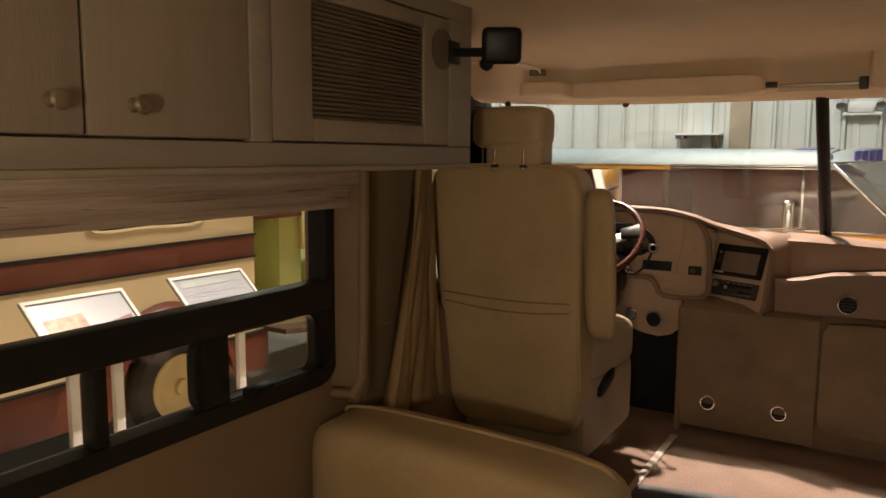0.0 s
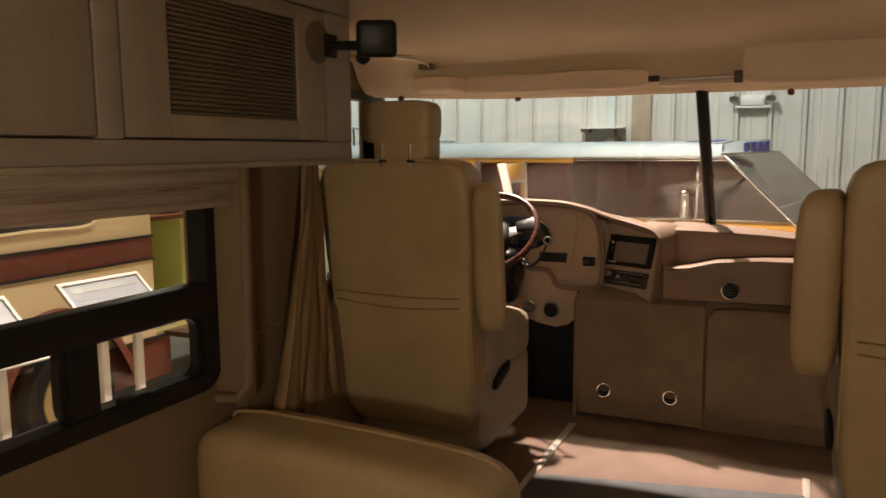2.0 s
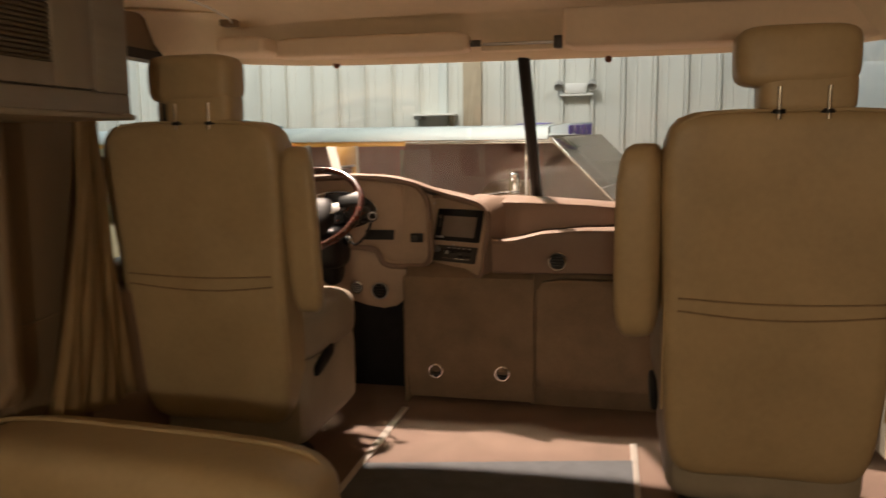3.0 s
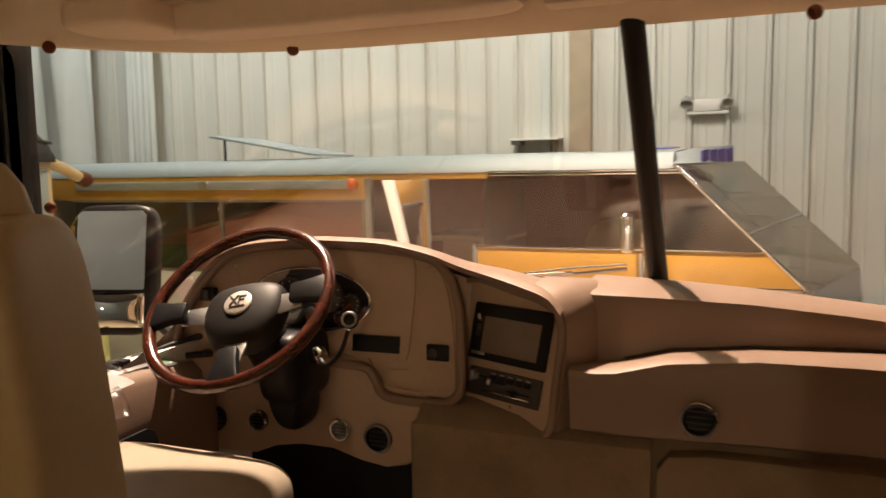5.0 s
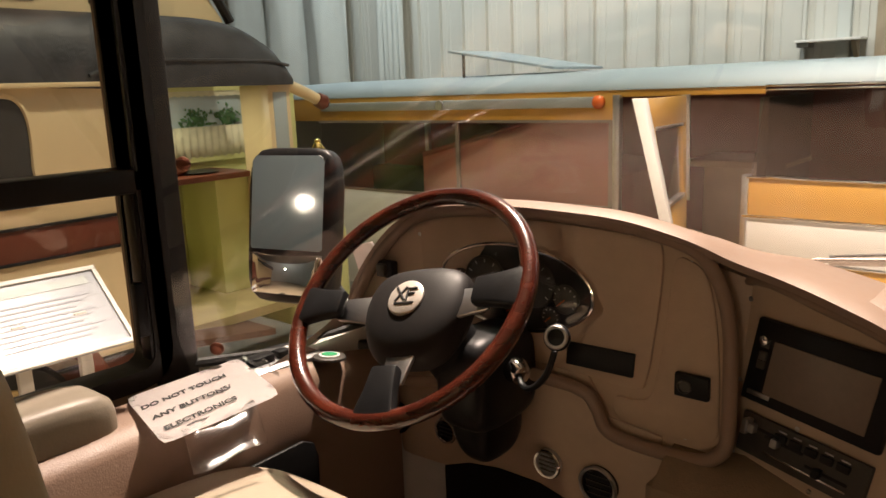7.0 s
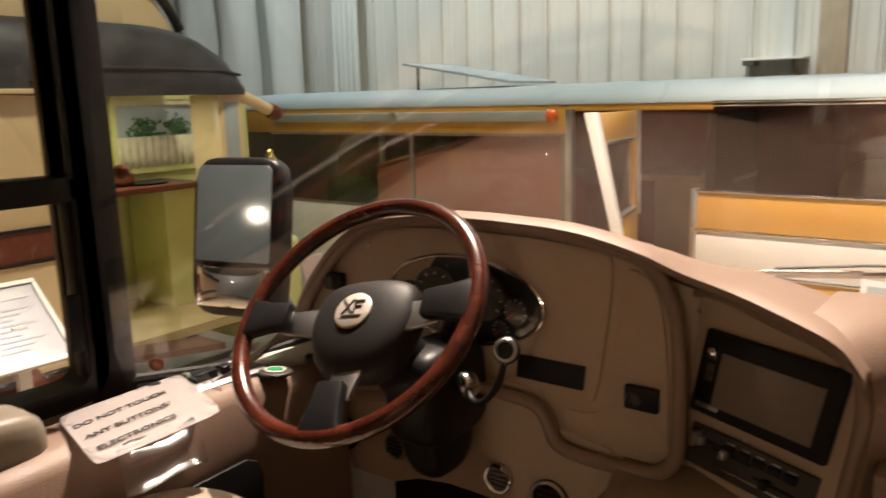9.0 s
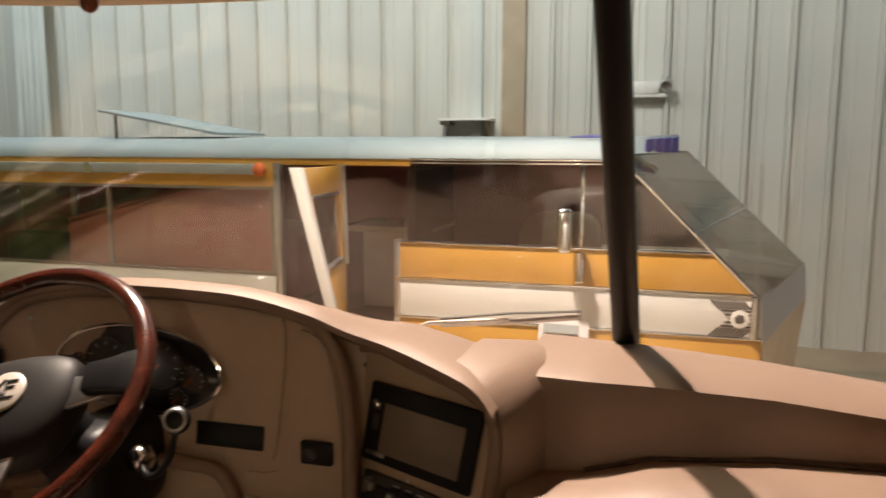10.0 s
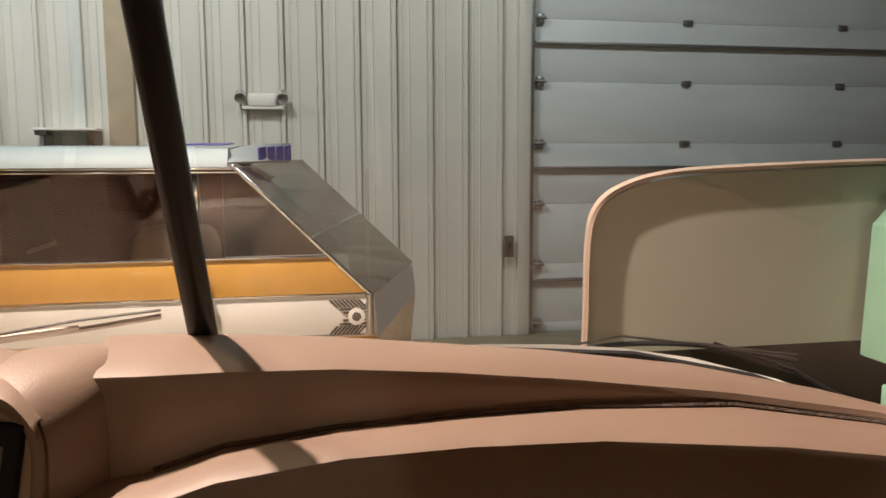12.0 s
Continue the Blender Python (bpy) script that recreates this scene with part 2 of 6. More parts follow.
M_AMBER = mat("amber_lens", (0.7, 0.14, 0.03), 0.2, var=0.1)
M_MIRROR = mat("mirror_glass", (0.86, 0.87, 0.87), 0.03, 1.0, var=0.02, scale=5, bump=0.0)
M_PHOTO = mat("sign_photo", (0.42, 0.28, 0.16), 0.4, var=0.6, scale=16, tint=(0.16, 0.06, 0.05))
M_KNOB = mat("aged_pewter_knob", (0.22, 0.17, 0.115), 0.35, 0.3, var=0.2, scale=30)
M_BRASS = mat("polished_brass", (0.7, 0.5, 0.16), 0.2, 1.0, var=0.1, scale=20)
M_PRINT = mat("pale_print", (0.36, 0.38, 0.44), 0.5, var=0.1, scale=20)
M_COPPER = mat("dark_copper", (0.2, 0.07, 0.04), 0.35, 0.7, var=0.2)


# ---- mesh helpers ----
def merge(*bms):
    out = bmesh.new()
    for b in bms:
        me = bpy.data.meshes.new("tmp")
        b.to_mesh(me)
        b.free()
        out.from_mesh(me)
        bpy.data.meshes.remove(me)
    return out


def box(lo, hi, r=0.0, seg=2):
    b = bmesh.new()
    bmesh.ops.create_cube(b, size=1)
    for v in b.verts:
        v.co = Vector([lo[i] + (v.co[i] + 0.5) * (hi[i] - lo[i]) for i in range(3)])
    if r > 0:
        r = min(r, 0.49 * min(abs(hi[i] - lo[i]) for i in range(3)))
        bmesh.ops.bevel(b, geom=list(b.edges), offset=r, segments=seg, affect="EDGES", profile=0.5)
    return b


def moved(b, m):
    b.transform(m)
    return b


def cushion(lo, hi, k=6.0, n=8, warp=None):
    """A soft rounded block: a gridded cube drawn in to a superellipsoid."""
    b = bmesh.new()
    bmesh.ops.create_cube(b, size=2)
    bmesh.ops.subdivide_edges(b, edges=list(b.edges), cuts=n, use_grid_fill=True)
    for v in b.verts:
        p = [math.copysign(abs(c) ** 0.8, c) for c in v.co]
        q = sum(abs(c) ** k for c in p) ** (1 / k)
        q = [c / q for c in p]
        co = Vector([(lo[i] + hi[i]) / 2 + q[i] * (hi[i] - lo[i]) / 2 for i in range(3)])
        v.co = Vector(warp(co)) if warp else co
    return b


def frame_axes(d):
    d = Vector(d).normalized()
    a = d.orthogonal().normalized()
    return a, d.cross(a)


def cyl(p, q, r, r2=None, n=20):
    p, q = Vector(p), Vector(q)
    a, c = frame_axes(q - p)
    b = bmesh.new()
    rings = []
    for o, rad in ((p, r), (q, r if r2 is None else r2)):
        rings.append([b.verts.new(o + (a * math.cos(6.28318 * i / n) + c * math.sin(6.28318 * i / n)) * rad) for i in range(n)])
    for i in range(n):
        j = (i + 1) % n
        b.faces.new((rings[0][i], rings[0][j], rings[1][j], rings[1][i]))
    b.faces.new(rings[0][::-1])
    b.faces.new(rings[1])
    return b


def lathe(profile, at, axis, n=28):
    """Turns (radius, height) pairs about an axis."""
    at = Vector(at)
    d = Vector(axis).normalized()
    a, c = frame_axes(d)
    b = bmesh.new()
    rings = []
    for rad, h in profile:
        rings.append([b.verts.new(at + d * h + (a * math.cos(6.28318 * i / n) + c * math.sin(6.28318 * i / n)) * max(rad, 0.0004)) for i in range(n)])
    for s, t in zip(rings, rings[1:]):
        for i in range(n):
            j = (i + 1) % n
            b.faces.new((s[i], s[j], t[j], t[i]))
    b.faces.new(rings[0][::-1])
    b.faces.new(rings[-1])
    return b


def smooth_path(pts, steps=6, closed=False):
    pts = [Vector(p) for p in pts]
    out, n = [], len(pts)
    for i in range(n if closed else n - 1):
        if closed:
            p0, p1, p2, p3 = pts[i - 1], pts[i], pts[(i + 1) % n], pts[(i + 2) % n]
        else:
            p0, p1, p2, p3 = pts[max(i - 1, 0)], pts[i], pts[i + 1], pts[min(i + 2, n - 1)]
        for s in range(steps):
            t = s / steps
            out.append(0.5 * (2 * p1 + (p2 - p0) * t + (2 * p0 - 5 * p1 + 4 * p2 - p3) * t * t + (3 * p1 - p0 - 3 * p2 + p3) * t ** 3))
    if not closed:
        out.append(pts[-1])
    return out


def tube(pts, r, n=10, closed=False, flat=1.0):
    pts = [Vector(p) for p in pts]
    b = bmesh.new()
    rings, a = [], None
    m = len(pts)
    for i, p in enumerate(pts):
        nxt = pts[(i + 1) % m] if (closed or i < m - 1) else p
        prv = pts[i - 1] if (closed or i > 0) else p
        d = (nxt - prv).normalized()
        a = d.orthogonal().normalized() if a is None else (a - d * a.dot(d)).normalized()
        c = d.cross(a)
        rings.append([b.verts.new(p + (a * math.cos(6.28318 * j / n) + c * math.sin(6.28318 * j / n) * flat) * r) for j in range(n)])
    for i in range(m if closed else m - 1):
        s, t = rings[i], rings[(i + 1) % m]
        for j in range(n):
            k = (j + 1) % n
            b.faces.new((s[j], s[k], t[k], t[j]))
    if not closed:
        b.faces.new(rings[0][::-1])
        b.faces.new(rings[-1])
    return b


def loft(sections, thick=None, close=False):
    """A skin through rows of points; thick gives it depth along its normals."""
    b = bmesh.new()
    rows_ = [[b.verts.new(Vector(p)) for p in s] for s in sections]
    for s, t in zip(rows_, rows_[1:]):
        for j in range(len(s) - (0 if close else 1)):
            k = (j + 1) % len(s)
            b.faces.new((s[j], s[k], t[k], t[j]))
    if close:
        b.faces.new(rows_[0][::-1])
        b.faces.new(rows_[-1])
    bmesh.ops.recalc_face_normals(b, faces=list(b.faces))
    if thick:
        bmesh.ops.solidify(b, geom=list(b.faces), thickness=thick)
    return b


def slab(outline, depth, r=0.0):
    """A plate with a given outline, deepened by the vector depth."""
    b = bmesh.new()
    f = b.faces.new([b.verts.new(Vector(p)) for p in outline])
    ext = bmesh.ops.extrude_face_region(b, geom=[f])
    bmesh.ops.translate(b, vec=Vector(depth), verts=[v for v in ext["geom"] if isinstance(v, bmesh.types.BMVert)])
    bmesh.ops.recalc_face_normals(b, faces=list(b.faces))
    if r:
        bmesh.ops.bevel(b, geom=list(b.edges), offset=r, segments=2, affect="EDGES", profile=0.5)
    return b


def ring_plate(cu, hu, cv, hv, wid, place, depth, corner=0.02, seg=4):
    """A rectangular frame with rounded corners in a plane given by place(u, v)."""
    def loop(gu, gv, rad):
        pts = []
        for su, sv, a0 in ((1, 1, 0), (-1, 1, 90), (-1, -1, 180), (1, -1, 270)):
            for i in range(seg + 1):
                a = radians(a0 + 90 * i / seg)
                pts.append((cu + su * (gu - rad) + rad * math.cos(a), cv + sv * (gv - rad) + rad * math.sin(a)))
        return pts
    b = bmesh.new()
    rows_ = []
    for gu, gv, rad, d in ((hu, hv, corner + wid, 0), (hu, hv, corner + wid, 1), (hu - wid, hv - wid, corner, 1), (hu - wid, hv - wid, corner, 0)):
        rows_.append([b.verts.new(Vector(place(*p)) + Vector(depth) * d) for p in loop(gu, gv, rad)])
    n = len(rows_[0])
    for i in range(4):
        s, t = rows_[i], rows_[(i + 1) % 4]
        for j in range(n):
            k = (j + 1) % n
            b.faces.new((s[j], s[k], t[k], t[j]))
    bmesh.ops.recalc_face_normals(b, faces=list(b.faces))
    return b


def finish(name, b, material, angle=38):
    me = bpy.data.meshes.new(name)
    bmesh.ops.recalc_face_normals(b, faces=list(b.faces))
    b.to_mesh(me)
    b.free()
    me.materials.append(material)
    for p in me.polygons:
        p.use_smooth = True
    me.set_sharp_from_angle(angle=radians(angle))
    return me


def part(name, b, material, parent, label="", angle=38):
    ob = new(name, finish(name, b, material, angle))
    ob.parent = parent
    if parent.type == "EMPTY":
        ob.matrix_parent_inverse = Matrix.Translation(-parent.location)
    return tagged(ob, label)


def thing(name, base, label, category, group="", kind=""):
    ob = new(name)
    ob.location = base
    ob.empty_display_size = 0.1
    return tagged(ob, label, category, group, kind)


def solid(name, b, material, label, category, group="", kind="", angle=38):
    return tagged(new(name, finish(name, b, material, angle)), label, category, group, kind)


def lettering(text, size, m, depth=0.0006):
    cu = bpy.data.curves.new("lettering", "FONT")
    cu.offset = 0.025 * size
    cu.body, cu.size, cu.extrude, cu.align_x, cu.align_y = text, size, depth, "CENTER", "CENTER"
    ob = bpy.data.objects.new("lettering", cu)
    scene.collection.objects.link(ob)
    bpy.context.view_layer.update()
    me = bpy.data.meshes.new_from_object(ob.evaluated_get(bpy.context.evaluated_depsgraph_get()))
    bpy.data.objects.remove(ob)
    b = bmesh.new()
    b.from_mesh(me)
    bpy.data.meshes.remove(me)
    b.transform(m)
    return b


# ---- the coach: shell ----
GROUND = -0.8
HALF = 1.27


def glass_base(x):
    return 3.87 - 0.66 * min(1.2, abs(x) / 1.3) ** 7


def glass_top(x):
    return 3.49 - 0.33 * min(1.2, abs(x) / 1.25) ** 5


def ceil_z(x):
    return 1.645 - 0.035 * (abs(x) / HALF) ** 4


coach_floor = thing("floor", (0, 1, 0), "woven tan floor covering of the motorhome", "floor", kind="structure")
part("floor_sheet", box((-HALF, -1.6, -0.06), (HALF, 3.72, 0.0)), M_FLOOR, coach_floor)
part("edge_strip", box((-0.525, 2.62, 0.0), (-0.495, 3.44, 0.006), 0.002), M_STRIP, coach_floor, "pale metal edging strip")
part("edge_strip", box((0.405, 2.55, 0.0), (0.43, 3.22, 0.006), 0.002), M_STRIP, coach_floor, "pale metal edging strip")

# left wall with the lounge window and the driver's window
WX0, WX1 = -1.33, -1.25


def wall_blocks(x0, x1, holes, y0=-1.6, y1=3.16, z0=0.0, z1=1.62):
    """A wall along y with openings (y0, y1, z0, z1) left out."""
    bms, y = [], y0
    for a, b, c, d in holes:
        bms.append(box((x0, y, z0), (x1, a, z1)))
        bms.append(box((x0, a, z0), (x1, b, c)))
        bms.append(box((x0, a, d), (x1, b, z1)))
        y = b
    bms.append(box((x0, y, z0), (x1, y1, z1)))
    return merge(*bms)


solid("wall_left", merge(wall_blocks(WX0, WX1, [(-0.2, 2.0, 0.53, 1.2)], y1=2.46), wall_blocks(-1.39, -1.31, [(2.55, 3.13, 0.69, 1.42)], y0=2.46, y1=3.14)), M_WALLPAD, "tan vinyl side wall of the motorhome with window openings", "wall", kind="structure")
# right-hand doorway and lounge window are unseen, cut to let hall light in
solid("wall_right", wall_blocks(1.25, 1.33, [(-0.9, -0.2, 0.02, 1.55), (0.2, 1.5, 0.6, 1.3), (2.5, 3.15, 0.69, 1.42)]), M_WALLPAD, "tan vinyl side wall with doorway and windows", "wall", kind="structure")
solid("wall_rear", box((-1.33, -1.68, 0), (1.33, -1.6, 1.66)), M_WALLPAD, "plain tan rear wall", "wall", kind="structure")

secs = []
for y in [-1.68] + [-1.0 + 0.6 * i for i in range(7)] + [3.0, 3.12, 3.2]:
    d = 0.0 if y < 2.9 else (0.01 if y < 3.05 else (0.03 if y < 3.15 else 0.055))
    secs.append([(x, y, ceil_z(x) - d) for x in [-1.33 + 0.19 * i for i in range(15)]])
solid("ceiling", loft(secs, 0.03), M_HEAD, "cream padded headliner of the motorhome", "ceiling", kind="structure", angle=60)

# headliner front: band above the windscreen
secs = []
for i in range(25):
    x = -1.3 + 2.6 * i / 24
    yt = glass_top(x)
    secs.append([(x, yt - 0.29, ceil_z(x) - 0.05), (x, yt - 0.2, 1.575), (x, yt - 0.15, 1.55), (x, yt - 0.1, 1.47), (x, yt - 0.05, 1.435), (x, yt + 0.03, 1.425), (x, yt + 0.06, 1.5), (x, yt - 0.1, 1.68)])
solid("header_trim", loft(secs, close=True), M_HEAD, "tan headliner band above the windscreen", "trim", kind="structure", angle=60)

# windscreen
screen = thing("window_1", (0, 3.86, 0.8), "two-piece curved motorhome windscreen with a black divider", "window", kind="structure")
for s in (-1, 1):
    secs = []
    for i in range(17):
        x = s * (0.02 + 1.29 * i / 16)
        row = []
        for j in range(5):
            f = j / 4
            xb = x
            xt = x * (1.235 / 1.29)
            zb = 0.84 - 0.15 * (abs(x) / 1.29) ** 4
            row.append((xb + (xt - xb) * f, glass_base(x) + (glass_top(xt) - glass_base(x)) * f, zb + (1.47 - zb) * f))
        secs.append(row)
    part("pane", loft(secs, 0.005), M_CLEAR, screen, angle=80)
part("divider", tube([(0, 3.88, 0.82), (-0.012, 3.68, 1.13), (-0.025, 3.48, 1.46)], 0.027, 12, flat=0.8), M_FRAME, screen, "black windscreen divider bar")
for s in (-1, 1):
    part("pillar", box((s * 1.335 - 0.035, 3.125, 0.66), (s * 1.335 + 0.035, 3.21, 1.62), 0.008), M_FRAME, screen, "black corner pillar")
    part("sill_strip", tube([(s * 1.31, 3.2, 0.69)] + [(s * x, glass_base(x) - 0.01, 0.81 - 0.15 * (x / 1.29) ** 4) for x in (1.25, 1.15, 1.0, 0.8, 0.5, 0.25, 0.03)], 0.01, 8), M_RUBBER, screen)
for x, y, z in ((-1.205, 3.17, 1.42), (-0.783, 3.462, 1.425), (-1.272, 3.205, 1.074), (-1.262, 3.227, 0.724), (0.3, 3.47, 1.415), (0.8, 3.45, 1.415)):
    d = Vector((x * 0.6, 1, 0.5)).normalized()
    part("snap_button", lathe([(0.013, 0), (0.014, 0.004), (0.011, 0.009), (0.004, 0.011)], Vector((x, y, z)), -d, 16), M_COPPER, screen, "small brown snap button")

# lounge window in the left wall
lounge = thing("window_2", (-1.29, 0.9, 0.53), "black-framed sliding lounge window beneath a distressed wood valance", "window", kind="structure")


def flat_x(x):
    return lambda u, v: (x, u, v)


part("frame", ring_plate(0.9, 1.13, 0.86, 0.36, 0.05, flat_x(-1.3), (0.07, 0, 0), 0.03), M_FRAME, lounge)
part("transom", box((-1.285, -0.2, 0.735), (-1.225, 2.0, 0.822), 0.006), M_FRAME, lounge)
for y, w in ((1.21, 0.035), (1.545, 0.085), (0.4, 0.08)):
    part("mullion", box((-1.285, y - w / 2, 0.55), (-1.235, y + w / 2, 0.74), 0.005), M_FRAME, lounge)
part("inner_frame", ring_plate(1.72, 0.24, 0.64, 0.105, 0.018, flat_x(-1.275), (0.03, 0, 0), 0.04), M_FRAME, lounge)
part("latch", box((-1.24, 1.63, 0.545), (-1.2, 1.72, 0.575), 0.006), M_BLACK, lounge, "small black slide latch")
part("pane", box((-1.29, -0.2, 0.55), (-1.285, 2.0, 1.2)), M_CLEAR, lounge)

driver_win = thing("window_3", (-1.29, 2.82, 0.69), "black-framed side window at the driver's seat", "window", kind="structure")
part("frame", ring_plate(2.83, 0.33, 1.06, 0.385, 0.035, flat_x(-1.37), (0.07, 0, 0), 0.03), M_FRAME, driver_win)
part("bar", box((-1.36, 2.5, 1.028), (-1.3, 3.15, 1.072), 0.005), M_FRAME, driver_win)
part("slider_frame", box((-1.34, 3.118, 0.7), (-1.304, 3.135, 1.03), 0.004), M_FRAME, driver_win)
part("latch", box((-1.32, 3.1, 0.77), (-1.3, 3.122, 0.87), 0.005), M_BLACK, driver_win)
part("pane", box((-1.35, 2.52, 0.7), (-1.346, 3.14, 1.42)), M_CLEAR, driver_win)

pax_win = thing("window_4", (1.29, 2.82, 0.69), "black-framed side window at the passenger seat", "window", kind="structure")
part("frame", ring_plate(2.83, 0.335, 1.06, 0.385, 0.035, flat_x(1.24), (0.07, 0, 0), 0.03), M_FRAME, pax_win)
part("bar", box((1.25, 2.5, 1.028), (1.305, 3.15, 1.072), 0.005), M_FRAME, pax_win)
part("pane", box((1.296, 2.5, 0.7), (1.3, 3.15, 1.42)), M_CLEAR, pax_win)

# distressed valance and padded window leg
val = thing("window_valance", (-1.2, 0.9, 1.05), "pale distressed wood valance over the lounge window", "valance")
part("board", box((-1.25, -0.6, 1.045), (-1.17, 2.06, 1.12), 0.006), M_DRIFT, val)
part("upper_board", box((-1.25, -0.6, 1.115), (-1.13, 2.06, 1.178), 0.006), M_DRIFT, val)
rng = random.Random(11)
for i in range(30):
    y, z, h = rng.uniform(-0.4, 1.95), rng.uniform(1.052, 1.112), rng.uniform(0.0008, 0.0022)
    w = rng.uniform(0.04, 0.22)
    part("crack", slab([(-1.1695, y, z), (-1.1695, y + w * 0.4, z + h + rng.uniform(-0.002, 0.002)), (-1.1695, y + w, z + rng.uniform(-0.003, 0.003)), (-1.1695, y + w * 0.5, z - h)], (-0.003, 0, 0)), M_SEAM, val)
leg = thing("wall_panel_padded", (-1.18, 2.1, 0.45), "padded tan upholstered window side panel", "wall panel")
part("padding", cushion((-1.27, 2.02, 0.45), (-1.13, 2.075, 1.18), 8), M_WALLPAD, leg)
part("seam", tube([(-1.198, 2.08, 0.63), (-1.198, 2.28, 0.64), (-1.198, 2.5, 0.66)], 0.003, 6), M_SEAM, leg)
part("edge_roll", tube([(-1.12, 2.03, 1.175), (-1.12, 2.02, 0.8), (-1.125, 2.02, 0.52), (-1.15, 2.0, 0.475), (-1.22, 1.99, 0.47)], 0.016, 10), M_WALLPAD, leg)
part("back_panel", box((-1.25, 2.1, 0.0), (-1.2, 2.5, 1.3), 0.01), M_WALLPAD, leg)

curt = thing("curtain", (-1.1, 2.35, 0.36), "tan curtain gathered and hanging behind the driver's seat", "curtain")
secs = []
for j in range(13):
    f = j / 12
    z = 1.2 - 0.84 * f
    w = 0.07 + 0.27 * f ** 1.6
    y0 = 2.31 - 0.19 * f ** 1.5
    secs.append([(-1.12 + 0.025 * math.sin(i * 1.9 + 2 * f) * (0.5 + f), y0 + w * i / 20, z) for i in range(21)])
part("cloth", loft(secs, 0.004), M_CURTAIN, curt, angle=180)

# ---- overhead cabinet ----
cab = thing("overhead_cabinet", (-1.0, 0.8, 1.18), "greige painted overhead cabinet with louvred door", "cabinet")
part("body", box((-1.25, -1.55, 1.2), (-0.83, 2.11, 1.62), 0.004), M_CAB, cab)
part("bottom_rail", box((-0.83, -1.55, 1.178), (-0.805, 2.11, 1.226), 0.004), M_CAB, cab)
part("top_rail", box((-0.83, -1.55, 1.562), (-0.805, 2.11, 1.615), 0.004), M_CAB, cab)
for y0, y1 in ((1.256, 1.311), (1.992, 2.11), (0.0, 0.05)):
    part("stile", box((-0.83, y0, 1.226), (-0.805, y1, 1.562), 0.003), M_CAB, cab)
part("lip", box((-1.25, -1.55, 1.166), (-0.795, 2.115, 1.18), 0.006), M_LEATHER_PALE, cab, "pale edge lip")
for y0, y1, knob in ((0.06, 0.49, 0.43), (0.497, 0.912, 0.86), (0.919, 1.252, 0.999)):
    d = part("door", box((-0.826, y0, 1.23), (-0.806, y1, 1.558), 0.004), M_CAB_DOOR, cab)
    part("knob", lathe([(0.012, 0), (0.009, 0.006), (0.007, 0.014), (0.014, 0.02), (0.016, 0.026), (0.012, 0.031), (0.003, 0.033)], (-0.806, knob, 1.279), (1, 0, 0), 20), M_KNOB, d, "round aged knob")
gd = part("grille_door", merge(box((-0.826, 1.316, 1.23), (-0.806, 1.432, 1.558), 0.003), box((-0.826, 1.864, 1.23), (-0.806, 1.987, 1.558), 0.003),
                               box((-0.826, 1.432, 1.23), (-0.806, 1.864, 1.277), 0.003), box((-0.826, 1.432, 1.522), (-0.806, 1.864, 1.558), 0.003)), M_CAB_DOOR, cab)
slat = finish("slat", moved(box((-0.008, 1.432, -0.0035), (0.008, 1.864, 0.0035), 0.002, 1), Matrix.Rotation(radians(35), 4, "Y")), M_GRILLE)
for i in range(24):
    ob = new("slat", slat)
    ob.parent = gd
    ob.location = (-0.818, 0, 1.283 + 0.0102 * i)
# thin disc stands in for the wall speaker's cast shadow on the cabinet
part("speaker_shadow", lathe([(0.052, 0), (0.053, 0.003), (0.047, 0.006), (0.002, 0.007)], (-0.805, 1.948, 1.478), (1, 0, 0), 28), M_GRILLE, cab, "thin taupe disc drawn as the speaker shadow")

spk = thing("wall_speaker", (-0.68, 2.03, 1.43), "small black box speaker on a swivel bracket", "speaker")
turn = Matrix.Translation((-0.652, 1.988, 1.483)) @ Matrix.Rotation(radians(28), 4, "Z") @ Matrix.Rotation(radians(10), 4, "X")
part("case", moved(box((-0.05, -0.05, -0.045), (0.05, 0.05, 0.045), 0.014, 3), turn), M_BLACK, spk)
part("front_ring", moved(lathe([(0.03, 0), (0.031, 0.003), (0.027, 0.004)], (0.0, 0.05, 0), (0, 1, 0), 20), turn), M_DARKPANEL, spk)
part("bracket", merge(cyl((-0.8, 2.0, 1.475), (-0.7, 2.0, 1.47), 0.012), box((-0.806, 1.97, 1.445), (-0.795, 2.03, 1.505), 0.003)), M_BLACK, spk)
part("ball_joint", lathe([(0.004, -0.018), (0.016, -0.01), (0.02, 0), (0.016, 0.01), (0.004, 0.018)], (-0.7, 2.0, 1.44), (0, 0, 1), 14), M_BLACK, spk)
part("cable", tube(smooth_path([(-0.655, 2.02, 1.45), (-0.7, 2.2, 1.46), (-0.8, 2.5, 1.49), (-0.88, 2.75, 1.505), (-0.925, 2.86, 1.51)], 6), 0.004, 6), M_ALU, spk, "thin grey cable")
part("plug", box((-0.97, 2.86, 1.5), (-0.915, 2.9, 1.522), 0.004), M_WALLPAD, spk)

# ---- sun visors and rail ----
vis = thing("sun_visor", (-0.6, 3.33, 1.45), "padded cream sun visor folded up at the windscreen header", "sun visor")
part("pad", cushion((-0.985, 3.26, 1.436), (-0.205, 3.385, 1.512), 7), M_VISOR, vis)
part("side_pad", cushion((-1.15, 3.13, 1.44), (-0.95, 3.36, 1.51), 5), M_VISOR, vis)
part("pivot", cyl((-0.21, 3.33, 1.472), (-0.165, 3.33, 1.472), 0.012), M_DARKPANEL, vis)
